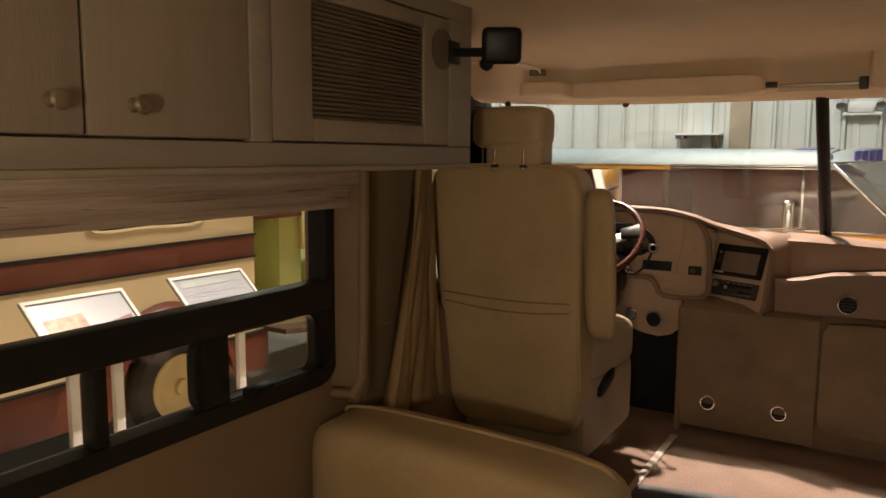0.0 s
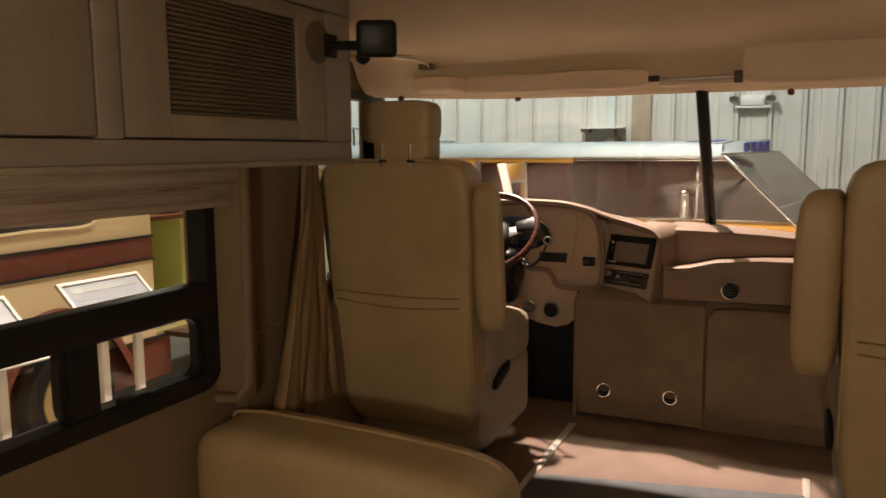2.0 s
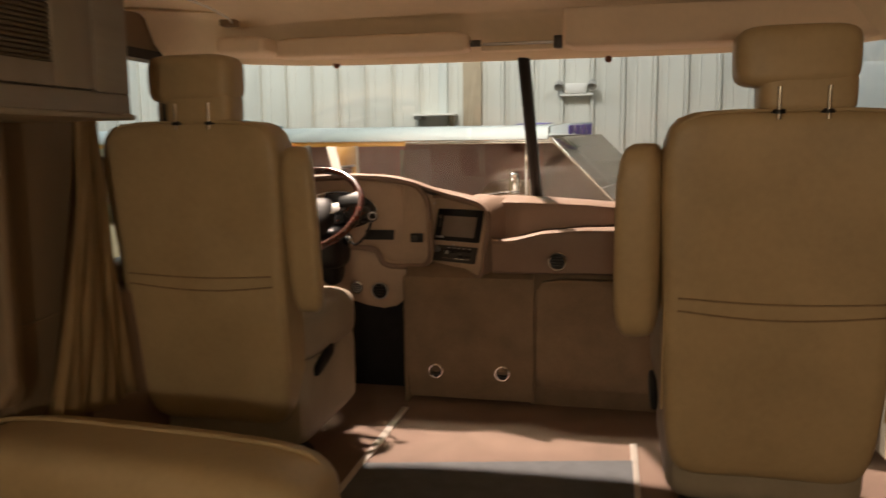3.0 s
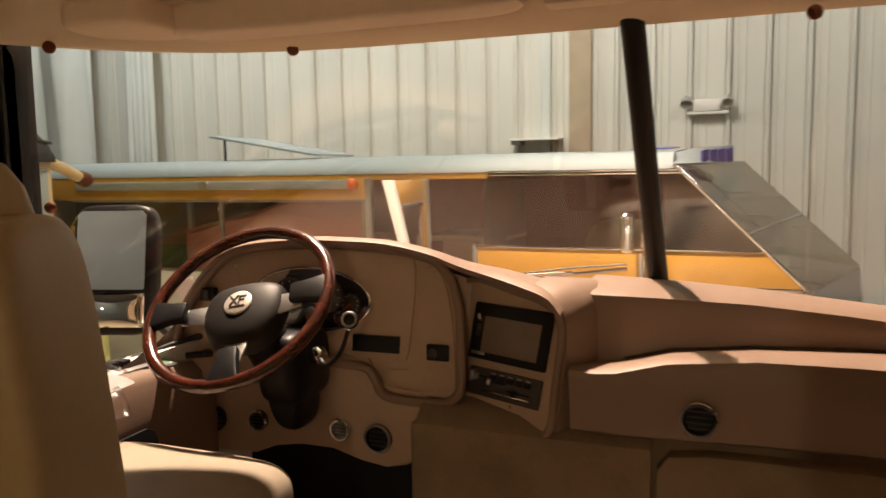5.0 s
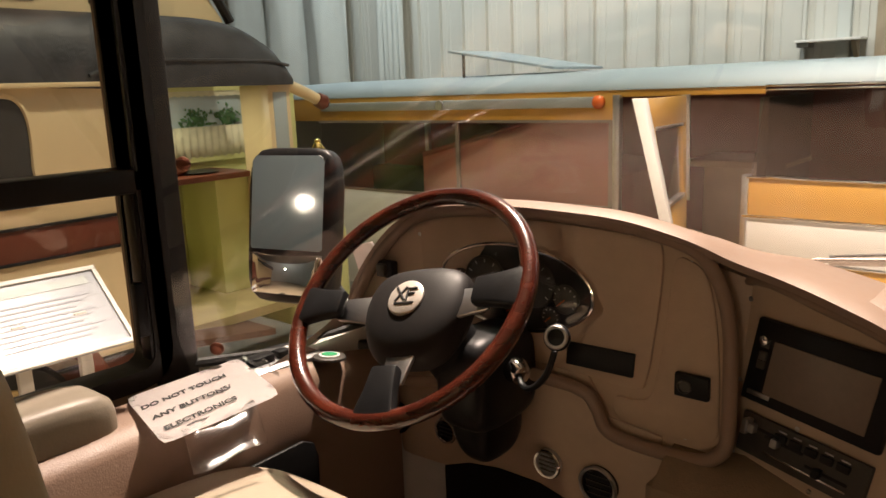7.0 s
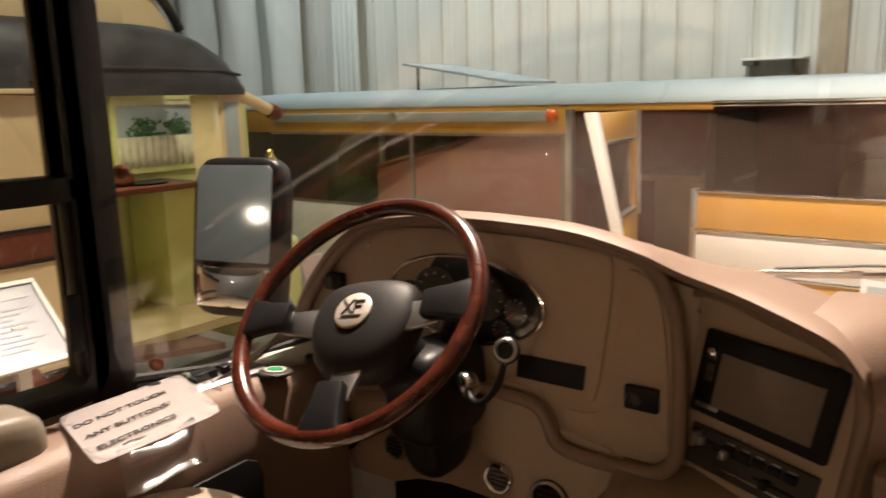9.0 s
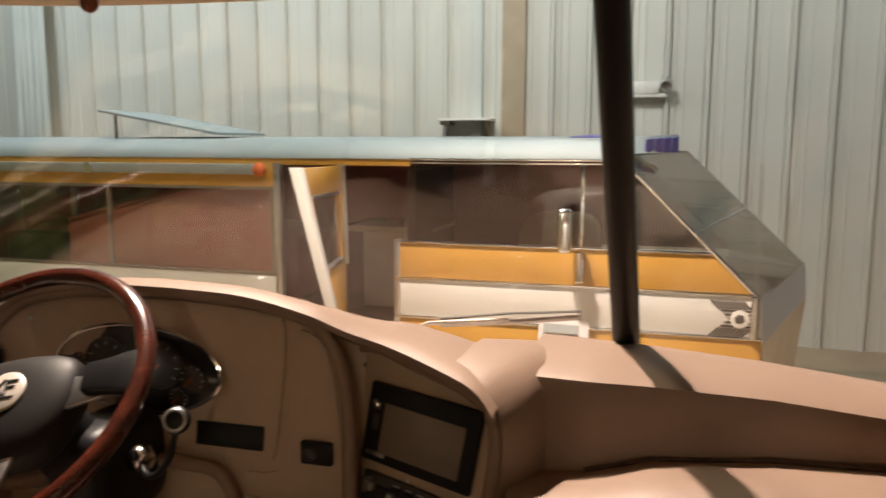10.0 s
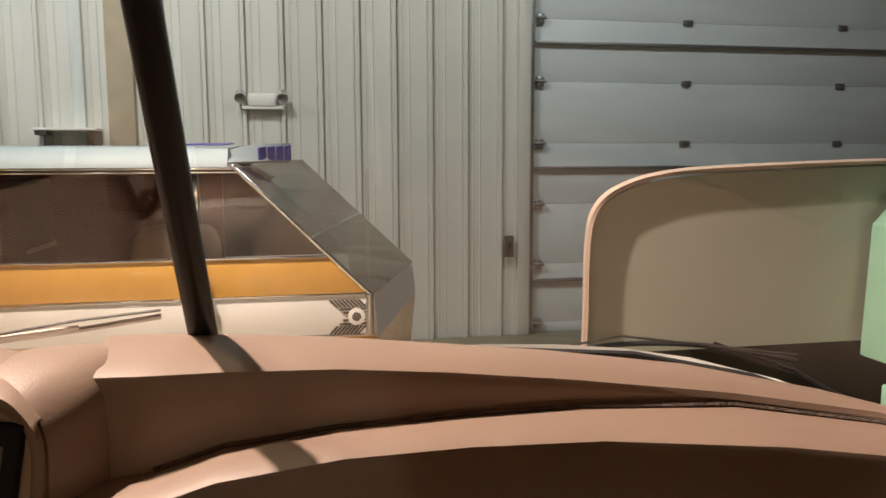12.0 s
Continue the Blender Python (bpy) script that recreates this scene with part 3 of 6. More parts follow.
rail = thing("visor_rail", (-0.03, 3.36, 1.46), "narrow metal visor rail with a mounting plate", "rail")
part("plate", box((-0.165, 3.34, 1.445), (0.12, 3.4, 1.462), 0.003), M_HEAD, rail)
part("rod", cyl((-0.16, 3.335, 1.468), (0.11, 3.335, 1.468), 0.006), M_ALU, rail)
part("bracket", box((0.105, 3.32, 1.445), (0.135, 3.36, 1.49), 0.004), M_DARKPANEL, rail)
vis2 = thing("sun_visor", (0.7, 3.3, 1.43), "wide padded cream panel above the passenger windscreen", "sun visor")
part("pad", cushion((0.14, 3.2, 1.428), (1.2, 3.37, 1.6), 9), M_VISOR, vis2)
part("hinge_line", box((0.16, 3.195, 1.572), (1.18, 3.2, 1.578)), M_SEAM, vis2)

# ---- dashboard ----
dash = thing("dashboard", (0, 3.6, 0), "moulded beige motorhome dashboard with instrument hump", "dashboard")
# right half: cover, ledge and face
ST = [(-0.15, 3.86, 0.85, 3.8, 0.877, 3.625, 0.862, 3.56, 0.722, 3.488, 0.72),
      (-0.1, 3.862, 0.849, 3.799, 0.877, 3.622, 0.862, 3.578, 0.722, 3.49, 0.716),
      (-0.05, 3.865, 0.846, 3.797, 0.875, 3.618, 0.862, 3.576, 0.73, 3.484, 0.722),
      (0.05, 3.87, 0.84, 3.79, 0.872, 3.632, 0.858, 3.568, 0.76, 3.49, 0.748),
      (0.22, 3.87, 0.83, 3.77, 0.862, 3.636, 0.852, 3.56, 0.78, 3.503, 0.762),
      (0.4, 3.87, 0.81, 3.745, 0.848, 3.63, 0.838, 3.583, 0.78, 3.511, 0.762),
      (0.6, 3.86, 0.79, 3.71, 0.832, 3.61, 0.82, 3.588, 0.78, 3.495, 0.762),
      (0.85, 3.83, 0.765, 3.645, 0.803, 3.57, 0.795, 3.545, 0.78, 3.425, 0.76),
      (1.05, 3.7, 0.735, 3.555, 0.778, 3.49, 0.776, 3.445, 0.77, 3.345, 0.754),
      (1.24, 3.4, 0.7, 3.33, 0.75, 3.28, 0.752, 3.24, 0.75, 3.15, 0.74)]
ST = [(x, yb, zb, yc, zc, yf, zf, max(yi, yf + 0.006), zi - 0.29 * max(0, yf + 0.006 - yi), yo, zo) for x, yb, zb, yc, zc, yf, zf, yi, zi, yo, zo in ST]
secs = []
for x, yb, zb, yc, zc, yf, zf, yi, zi, yo, zo in ST:
    secs.append([(x, yb, zb - 0.05), (x, yb, zb), (x, (yb + yc) / 2, (zb + zc) / 2 + 0.012), (x, yc, zc), (x, (yc + yf) / 2, (zc + zf) / 2 + 0.004), (x, yf + 0.02, zf + 0.002),
                 (x, yf + 0.004, zf - 0.004), (x, yf, zf - 0.014), (x, yf + 0.001, (zf + zi) / 2), (x, yi, zi + 0.012), (x, yi - 0.004, zi), (x, (yi + yo) / 2, (zi + zo) / 2 + 0.003),
                 (x, yo + 0.018, zo + 0.001), (x, yo + 0.004, zo - 0.005), (x, yo, zo - 0.018), (x, yo + 0.012, 0.66), (x, yo + 0.022, 0.582), (x, yo + 0.04, 0.572), (x, yo + 0.15, 0.57)])
fine = []
for a, b in zip(secs, secs[1:]):
    for k in range(4):
        fine.append([tuple(a[i][c] + (b[i][c] - a[i][c]) * k / 4 for c in range(3)) for i in range(len(a))])
fine.append(secs[-1])
part("passenger_top", loft(fine), M_DASH, dash, angle=32)
part("joint_line", tube([(x, yi - 0.008, zi + 0.002) for x, yb, zb, yc, zc, yf, zf, yi, zi, yo, zo in ST[2:]], 0.005, 6), M_JOINT, dash, "dark rough joint line")
# lower front
part("lower_panel", loft([[(x, 3.62, 0.585), (x, 3.56, 0.572), (x, 3.525, 0.545), (x, 3.515, 0.4), (x, 3.525, 0.16), (x, 3.56, 0.03), (x, 3.66, 0.0)] for x in (-0.52, -0.5, -0.2, 0.0, 0.02)], 0.012), M_CARPET_WALL, dash)
part("glove_panel", cushion((0.03, 3.5, 0.1), (1.1, 3.56, 0.555), 14), M_CARPET_WALL, dash)
part("kick_panel", loft([[(x, 3.56, 0.575), (x, 3.56, 0.2), (x, 3.6, 0.0)] for x in (0.0, 0.6, 1.25)], 0.01), M_CARPET_WALL, dash)
part("side_return", box((-0.535, 3.52, 0.0), (-0.515, 3.9, 0.55), 0.006), M_CARPET_WALL, dash)
# black panels close the opening below the knee panel
part("footwell", merge(box((-1.25, 3.72, 0.0), (-0.53, 3.76, 0.62)), box((-1.25, 3.2, 0.0), (-1.235, 3.62, 0.4))), M_BLACK, dash, "black footwell panels")

# instrument hump
def panel_y(x):
    return 3.6 - 0.38 * max(0, -1.03 - x) - 0.04 * max(0, x + 0.5)


OUT = [(-1.21, 0.646), (-1.2, 0.726), (-1.156, 0.83), (-1.09, 0.913), (-1.02, 0.946), (-0.86, 0.963), (-0.7, 0.962), (-0.6, 0.954), (-0.503, 0.933), (-0.466, 0.905), (-0.443, 0.862), (-0.43, 0.79), (-0.424, 0.652), (-0.433, 0.611), (-0.466, 0.587), (-0.526, 0.582), (-0.599, 0.584), (-0.636, 0.596), (-0.652, 0.628), (-0.677, 0.655), (-0.739, 0.661), (-0.835, 0.66), (-0.95, 0.618), (-1.066, 0.589), (-1.157, 0.592), (-1.195, 0.607)]
rim_path = smooth_path([(x, panel_y(x) - (0.01 if z > 0.78 else 0.022), z) for x, z in OUT], 5, True)
part("panel_rim", tube(rim_path, 0.012, 10, True), M_DASH, dash, "raised padded rim round the instruments")
secs = []
for i in range(41):
    x = -1.2 + 0.772 * i / 40
    zs = [p.z + (q.z - p.z) * (x - p.x) / (q.x - p.x) for p, q in zip(rim_path, rim_path[1:] + rim_path[:1]) if (p.x - x) * (q.x - x) <= 0 and abs(q.x - p.x) > 1e-6]
    secs.append([(x, panel_y(x) + 0.003, max(zs)), (x, panel_y(x) + 0.003, (max(zs) + min(zs)) / 2), (x, panel_y(x) + 0.003, min(zs))])
part("panel_plate", loft(secs, 0.003), M_DASH_PLATE, dash)
# brow from the rim back to the glass
secs = []
arch = smooth_path([(-1.222, panel_y(-1.222), 0.6), (-1.212, panel_y(-1.212), 0.735), (-1.168, panel_y(-1.168), 0.838), (-1.098, panel_y(-1.098), 0.924), (-1.02, panel_y(-1.02), 0.958), (-0.86, 3.6, 0.973), (-0.7, 3.6, 0.972), (-0.6, 3.6, 0.965), (-0.5, 3.6, 0.944), (-0.43, 3.605, 0.918), (-0.36, 3.608, 0.898), (-0.28, 3.576, 0.882), (-0.205, 3.542, 0.862), (-0.168, 3.52, 0.828)], 5)
for p in arch:
    yb = max(min(glass_base(p.x) - 0.01, 3.86), p.y + 0.02)
    zb = min(p.z - 0.06, 0.85 - 0.12 * (abs(p.x) / 1.29) ** 4)
    k = min(1.0, max(0.0, (p.x + 0.52) / 0.15))
    z3, z7 = p.z - 0.012 + 0.018 * k, (p.z + zb) / 2 - 0.012 + k * (0.3 * (p.z - zb) + 0.012)
    secs.append([(p.x, p.y - 0.02, p.z - 0.012), (p.x, p.y - 0.022, p.z), (p.x, p.y - 0.005, p.z + 0.006), (p.x, p.y + 0.02, p.z + 0.006 + 0.002 * k), (p.x, p.y + (yb - p.y) * 0.3, z3), (p.x, p.y + (yb - p.y) * 0.7, z7), (p.x, yb, zb), (p.x, yb, zb - 0.05)])
part("brow", loft(secs, 0.008), M_DASH, dash, angle=70)
# inner raised plates with screws
def on_panel(pts, lift):
    return [(x, panel_y(x) - lift, z) for x, z in pts]


part("gauge_plate", slab(on_panel([(p.x, p.z) for p in smooth_path([(-1.035, 0, 0.93), (-0.85, 0, 0.948), (-0.7, 0, 0.947), (-0.57, 0, 0.937), (-0.548, 0, 0.925), (-0.546, 0, 0.868), (-0.556, 0, 0.78), (-0.57, 0, 0.695), (-0.594, 0, 0.674), (-0.727, 0, 0.681), (-0.98, 0, 0.69), (-1.04, 0, 0.72), (-1.052, 0, 0.83)], 4, True)], 0.007), (0, 0.012, 0), 0.002), M_DASH_PLATE, dash)
part("switch_panel", slab(on_panel([(p.x, p.z) for p in smooth_path([(-0.625, 0, 0.652), (-0.585, 0, 0.655), (-0.557, 0, 0.68), (-0.538, 0, 0.79), (-0.526, 0, 0.9), (-0.5, 0, 0.908), (-0.47, 0, 0.88), (-0.452, 0, 0.79), (-0.446, 0, 0.66), (-0.456, 0, 0.617), (-0.53, 0, 0.606), (-0.6, 0, 0.608), (-0.628, 0, 0.625)], 4, True)], 0.005), (0, 0.01, 0), 0.0015), M_DASH_PLATE, dash)
screw = finish("screw", lathe([(0.0042, 0), (0.004, 0.0012), (0.002, 0.002)], (0, 0, 0), (0, -1, 0), 10), M_ALU)
for x, z in ((-1.06, 0.9), (-0.5, 0.905), (-0.515, 0.82), (-0.47, 0.63), (-0.6, 0.625), (-1.16, 0.66), (-0.5, 0.61)):
    ob = new("screw", screw)
    ob.parent, ob.matrix_parent_inverse = dash, Matrix.Translation(-dash.location)
    ob.location = (x, panel_y(x) - 0.002, z)

# gauge cluster: oval chrome bezel, dark face, dials, clear lens
GC = Vector((-0.835, 3.594, 0.822))


def oval(a, b, lift, n=40):
    return [(GC.x + a * math.cos(6.28318 * i / n), GC.y - lift, GC.z + b * math.sin(6.28318 * i / n)) for i in range(n)]


clus = part("gauge_cluster", slab(oval(0.168, 0.078, 0.006), (0, 0.012, 0)), M_BLACK, dash, "black oval gauge cluster")
part("bezel", tube(oval(0.17, 0.08, 0.008), 0.0042, 8, True), M_CHROME, clus, "chrome oval bezel")
for dx, dz, r in ((-0.06, 0.005, 0.048), (0.05, 0.012, 0.045), (0.115, -0.008, 0.027), (0.0, -0.04, 0.02), (-0.12, -0.005, 0.026), (0.085, -0.045, 0.019)):
    c = GC + Vector((dx, -0.007, dz))
    dial = part("dial", lathe([(r, 0), (r, 0.003), (r * 0.93, 0.005), (r * 0.9, 0.002), (0.001, 0.002)], c, (0, -1, 0), 24), M_DARKPANEL, clus)
    ticks = [cyl(c + Vector((math.cos(a) * r * 0.72, -0.0032, math.sin(a) * r * 0.72)), c + Vector((math.cos(a) * r * 0.86, -0.0032, math.sin(a) * r * 0.86)), 0.0009, n=5) for a in [radians(-40 + 32.5 * i) for i in range(9)]]
    part("ticks", merge(*ticks), M_WHITE, dial)
    part("needle", cyl(c + Vector((0, -0.004, 0)), c + Vector((-0.6 * r, -0.004, -0.5 * r)), 0.0011, n=5), M_AMBER, dial)
part("lens", slab(oval(0.166, 0.076, 0.016), (0, 0.002, 0)), M_CLEAR, clus)

# storage slot, key switch, small switch
part("slot", merge(slab([(-0.718, 3.589, 0.737), (-0.588, 3.589, 0.738), (-0.592, 3.589, 0.695), (-0.722, 3.589, 0.694)], (0, 0.006, 0), 0.001)), M_BLACK, dash, "empty black slot")
ks = part("key_switch", box((-0.515, 3.579, 0.687), (-0.459, 3.592, 0.726), 0.003), M_BLACK, dash)
part("barrel", lathe([(0.012, 0), (0.012, 0.004), (0.01, 0.005), (0.009, 0.002), (0.001, 0.002)], (-0.497, 3.58, 0.706), (0, -1, 0), 18), M_DARKPANEL, ks, "round metal key barrel")
sw = part("headlamp_switch", box((-1.145, 3.54, 0.81), (-1.1, 3.56, 0.845), 0.003), M_BLACK, dash)
part("rocker", box((-1.135, 3.53, 0.815), (-1.112, 3.545, 0.84), 0.003), M_DARKPANEL, sw)

# angled radio panel
RO, RU, RV = Vector((-0.389, 3.62, 0.831)), Vector((0.91, -0.415, 0)), Vector((0.18, -0.03, 0.983)).normalized()
RN = RV.cross(RU).normalized()
if RN.y > 0:
    RN = -RN


def rp(u, v, w=0.0):
    return RO + RU * u + RV * v + RN * w


pl = smooth_path([rp(-0.055, 0.045), rp(0.1, 0.035), rp(0.205, 0.012), rp(0.247, -0.04), rp(0.257, -0.16), rp(0.262, -0.265), rp(0.22, -0.286), rp(0.1, -0.272), rp(-0.02, -0.258), rp(-0.045, -0.22), rp(-0.055, -0.1)], 5, True)
part("radio_rim", tube(pl, 0.009, 10, True), M_DASH, dash, "raised padded rim round the radio")
part("radio_plate", slab(pl, -RN * 0.03), M_DASH_PLATE, dash)
secs = []
for p, q in zip(smooth_path([rp(0.13, 0.045, -0.012), rp(0.2, 0.032, -0.012), rp(0.25, -0.015, -0.01), rp(0.266, -0.08, -0.01), rp(0.272, -0.15, -0.01), rp(0.277, -0.27, -0.01)], 5),
                smooth_path([(-0.25, 3.78, 0.872), (-0.13, 3.8, 0.87), (-0.08, 3.8, 0.855), (-0.07, 3.78, 0.81), (-0.07, 3.77, 0.75), (-0.07, 3.75, 0.56)], 5)):
    secs.append([tuple(p + RN * 0.006), tuple(p.lerp(q, 0.12) + Vector((0.012, 0, 0.012))), tuple(p.lerp(q, 0.5) + Vector((0.012, 0, 0.016))), tuple(q)])
part("radio_hood", loft(secs, 0.008), M_DASH, dash, angle=70)
part("bridge", slab([(-0.47, 3.618, 0.9), (-0.36, 3.65, 0.86), (-0.37, 3.65, 0.57), (-0.47, 3.618, 0.56)], (0, 0.02, 0)), M_DASH_PLATE, dash)
part("radio_underside", slab([rp(-0.06, -0.26), rp(0.27, -0.285), (-0.1, 3.62, 0.56), (-0.5, 3.62, 0.56)], (0, 0, -0.01)), M_DASH, dash)
for u, v in ((-0.035, 0.02), (0.205, -0.01), (-0.02, -0.115), (-0.02, -0.215), (0.0, -0.24), (0.1, -0.155)):
    part("screw", lathe([(0.0042, 0), (0.004, 0.0012), (0.002, 0.002)], rp(u, v, 0.001), RN, 10), M_ALU, dash)


def rbox(u0, u1, v0, v1, w0, w1, r=0.003):
    """A block on the radio panel."""
    pts = [rp(u0, v0, w0), rp(u1, v0, w0), rp(u1, v1, w0), rp(u0, v1, w0)]
    return slab(pts, RN * (w1 - w0), r)


radio = thing("car_radio", rp(0.11, -0.15, 0.0), "black double-height car radio with a blank screen", "car radio")
part("bezel", rbox(-0.004, 0.228, -0.138, 0.0, 0.001, 0.012, 0.004), M_BLACK, radio)
part("screen", rbox(0.036, 0.204, -0.118, -0.03, 0.0125, 0.0145, 0.0008), M_FILM_REFLECT, radio, "glossy blank touch screen")
for v in (-0.035, -0.055, -0.07):
    part("button", rbox(0.014, 0.028, v - 0.01, v + 0.004, 0.012, 0.0155, 0.001), M_DARKPANEL, radio)
part("knob", lathe([(0.008, 0), (0.0075, 0.008), (0.002, 0.009)], rp(0.02, -0.032, 0.012), RN, 14), M_CHROME, radio)
part("lower_trim", rbox(0.008, 0.05, -0.126, -0.118, 0.012, 0.0145, 0.001), M_ALU, radio)
hv = thing("climate_control", rp(0.11, -0.25, 0.0), "dark climate control panel with sliders", "control panel")
part("plate", rbox(0.008, 0.226, -0.228, -0.158, 0.001, 0.009, 0.003), M_DARKPANEL, hv)
for u, v in ((0.03, -0.178), (0.075, -0.185), (0.15, -0.2)):
    part("slider_track", rbox(u - 0.018, u + 0.05, v - 0.003, v + 0.002, 0.009, 0.0105, 0.0005), M_BLACK, hv)
    part("slider_knob", rbox(u, u + 0.012, v - 0.008, v + 0.007, 0.0095, 0.021, 0.002), M_ALU if u < 0.1 else M_BLACK, hv)
for i in range(5):
    part("push_button", rbox(0.075 + 0.026 * i, 0.095 + 0.026 * i, -0.182, -0.17, 0.009, 0.014, 0.001), M_BLACK, hv)
    part("label_bar", rbox(0.078 + 0.026 * i, 0.092 + 0.026 * i, -0.1675, -0.165, 0.009, 0.0098, 0.0002), M_ALU, hv)
part("bright_strip", rbox(0.06, 0.2, -0.2135, -0.2105, 0.009, 0.0105, 0.0004), M_CHROME, hv, "thin bright strip")
part("indicator", lathe([(0.004, 0), (0.0035, 0.003), (0.001, 0.004)], rp(0.15, -0.236, 0.009), RN, 12), M_CHROME, hv)
part("lever", rbox(0.022, 0.032, -0.19, -0.164, 0.009, 0.026, 0.002), M_ALU, hv, "metal lever")

# knee panel with round vents
knee = part("knee_panel", slab([(x, 3.595 + 0.22 * max(0, 0.52 - z), z) for x, z in [(-1.24, 0.68), (-1.24, 0.38), (-1.15, 0.37), (-1.05, 0.375), (-0.98, 0.405), (-0.9, 0.42), (-0.8, 0.42), (-0.72, 0.395), (-0.65, 0.385), (-0.59, 0.4), (-0.545, 0.44), (-0.54, 0.6), (-0.64, 0.61), (-0.68, 0.68)]], (0, 0.02, 0), 0.004), M_DASH_PLATE, dash)


def vent(x, y, z, r, chrome, parent, face=M_BLACK, d=(0, -1, 0)):
    v = part("round_vent", lathe([(r, -0.01), (r, 0.002), (r * 0.8, 0.003), (r * 0.72, -0.004), (0.001, -0.006)], (x, y, z), d, 26), face, parent, "round air vent")
    part("bezel", tube([(x + r * 0.95 * math.cos(6.28318 * i / 28), y - 0.002, z + r * 0.95 * math.sin(6.28318 * i / 28)) for i in range(28)], 0.004, 6, True), chrome, v)
    for i in range(4):
        part("fin", box((x - r * 0.68, y - 0.001, z - r * 0.5 + r * 0.33 * i - 0.001), (x + r * 0.68, y + 0.002, z - r * 0.5 + r * 0.33 * i + 0.001)), M_DARKPANEL, v)
    return v


vent(-1.165, 3.6, 0.468, 0.034, M_BLACK, dash)
vent(-1.02, 3.597, 0.478, 0.027, M_CHROME, dash)
vent(-0.768, 3.597, 0.48, 0.027, M_CHROME, dash, M_ALU)
vent(-0.662, 3.6, 0.468, 0.037, M_ALU, dash)
vent(0.114, 3.497, 0.632, 0.036, M_CHROME, dash)
vent(0.88, 3.43, 0.632, 0.036, M_CHROME, dash)
vent(-0.394, 3.512, 0.147, 0.03, M_CHROME, dash)
vent(-0.11, 3.512, 0.15, 0.03, M_CHROME, dash)

# left side console under the driver's window
con = thing("side_console", (-1.2, 3.2, 0), "beige side console with switches beside the driver", "console")
secs = []
for y in (2.3, 2.6, 2.9, 3.15, 3.35, 3.5, 3.6):
    xi = -1.14 + 0.02 * math.sin(y * 3)
    zt = 0.682 - 0.04 * max(0, y - 3.2) / 0.4
    secs.append([(-1.25, y, zt), (-1.18, y, zt - 0.004), (xi - 0.015, y, zt - 0.012), (xi, y, zt - 0.03), (xi + 0.005, y, 0.5), (xi + 0.003, y, 0.0)])
part("body", loft(secs, 0.01), M_DASH, con, angle=60)
part("pocket", slab([(-1.128, 2.9, 0.5), (-1.128, 3.1, 0.537), (-1.128, 3.2, 0.541), (-1.128, 3.3, 0.543), (-1.128, 3.325, 0.53), (-1.128, 3.335, 0.5), (-1.128, 3.33, 0.38), (-1.128, 3.25, 0.3), (-1.128, 2.9, 0.3)], (0.008, 0, 0), 0.002), M_BLACK, con, "black open pocket")
part("switch_plate", slab([(-1.285, 3.22, 0.682), (-1.2, 3.2, 0.672), (-1.19, 3.42, 0.668), (-1.27, 3.46, 0.678)], (0, 0, -0.012), 0.003), M_ALU, con, "grey metal switch plate")
part("long_slot", slab([(-1.285, 3.25, 0.688), (-1.262, 3.25, 0.686), (-1.245, 3.5, 0.680), (-1.265, 3.5, 0.682)], (0, 0, -0.01), 0.002), M_BLACK, con)
part("rocker_switch", box((-1.255, 3.28, 0.670), (-1.225, 3.33, 0.690), 0.003), M_BLACK, con)
part("rocker_switch", box((-1.25, 3.34, 0.670), (-1.225, 3.37, 0.688), 0.003), M_BLACK, con)
part("red_button", lathe([(0.011, 0), (0.01, 0.008), (0.003, 0.01)], (-1.235, 3.4, 0.675), (0, 0, 1), 16), M_RED, con, "red push button")
disc = part("indicator_disc", lathe([(0.034, 0), (0.033, 0.005), (0.028, 0.007), (0.002, 0.007)], (-1.17, 3.42, 0.662), (0, 0.1, 1), 26), M_DARKPANEL, con)
part("green_centre", lathe([(0.016, 0.007), (0.015, 0.01), (0.002, 0.011)], (-1.17, 3.42, 0.662), (0, 0.1, 1), 20), M_GREEN, disc, "green push button")
part("white_ring", lathe([(0.021, 0.0065), (0.021, 0.009), (0.017, 0.0095), (0.017, 0.0065)], (-1.17, 3.42, 0.662), (0, 0.1, 1), 24), M_WHITE, disc)
part("toggle", moved(merge(box((-0.035, -0.012, 0), (0.035, 0.012, 0.016), 0.004), box((0.01, -0.03, 0.004), (0.03, 0.01, 0.02), 0.004)), Matrix.Translation((-1.14, 3.52, 0.662)) @ Matrix.Rotation(radians(40), 4, "Z")), M_BLACK, con)

# taped notice
note = thing("notice", (-1.13, 3.1, 0.66), "white paper notice in a clear sleeve taped beside the driver", "notice")
C = Vector((-1.142, 3.097, 0.6907))
u = Vector((-0.08, 0.997, 0.0))
v = Vector((-0.95, 0.31, 0.0))
n = Vector((0, 0, 1))
corners = [Vector((-1.253, 3.035, 0.69)), Vector((-1.262, 3.27, 0.69)), Vector((-1.058, 3.212, 0.688)), Vector((-1.046, 2.985, 0.69))]
sheet = bmesh.new()
grid = []
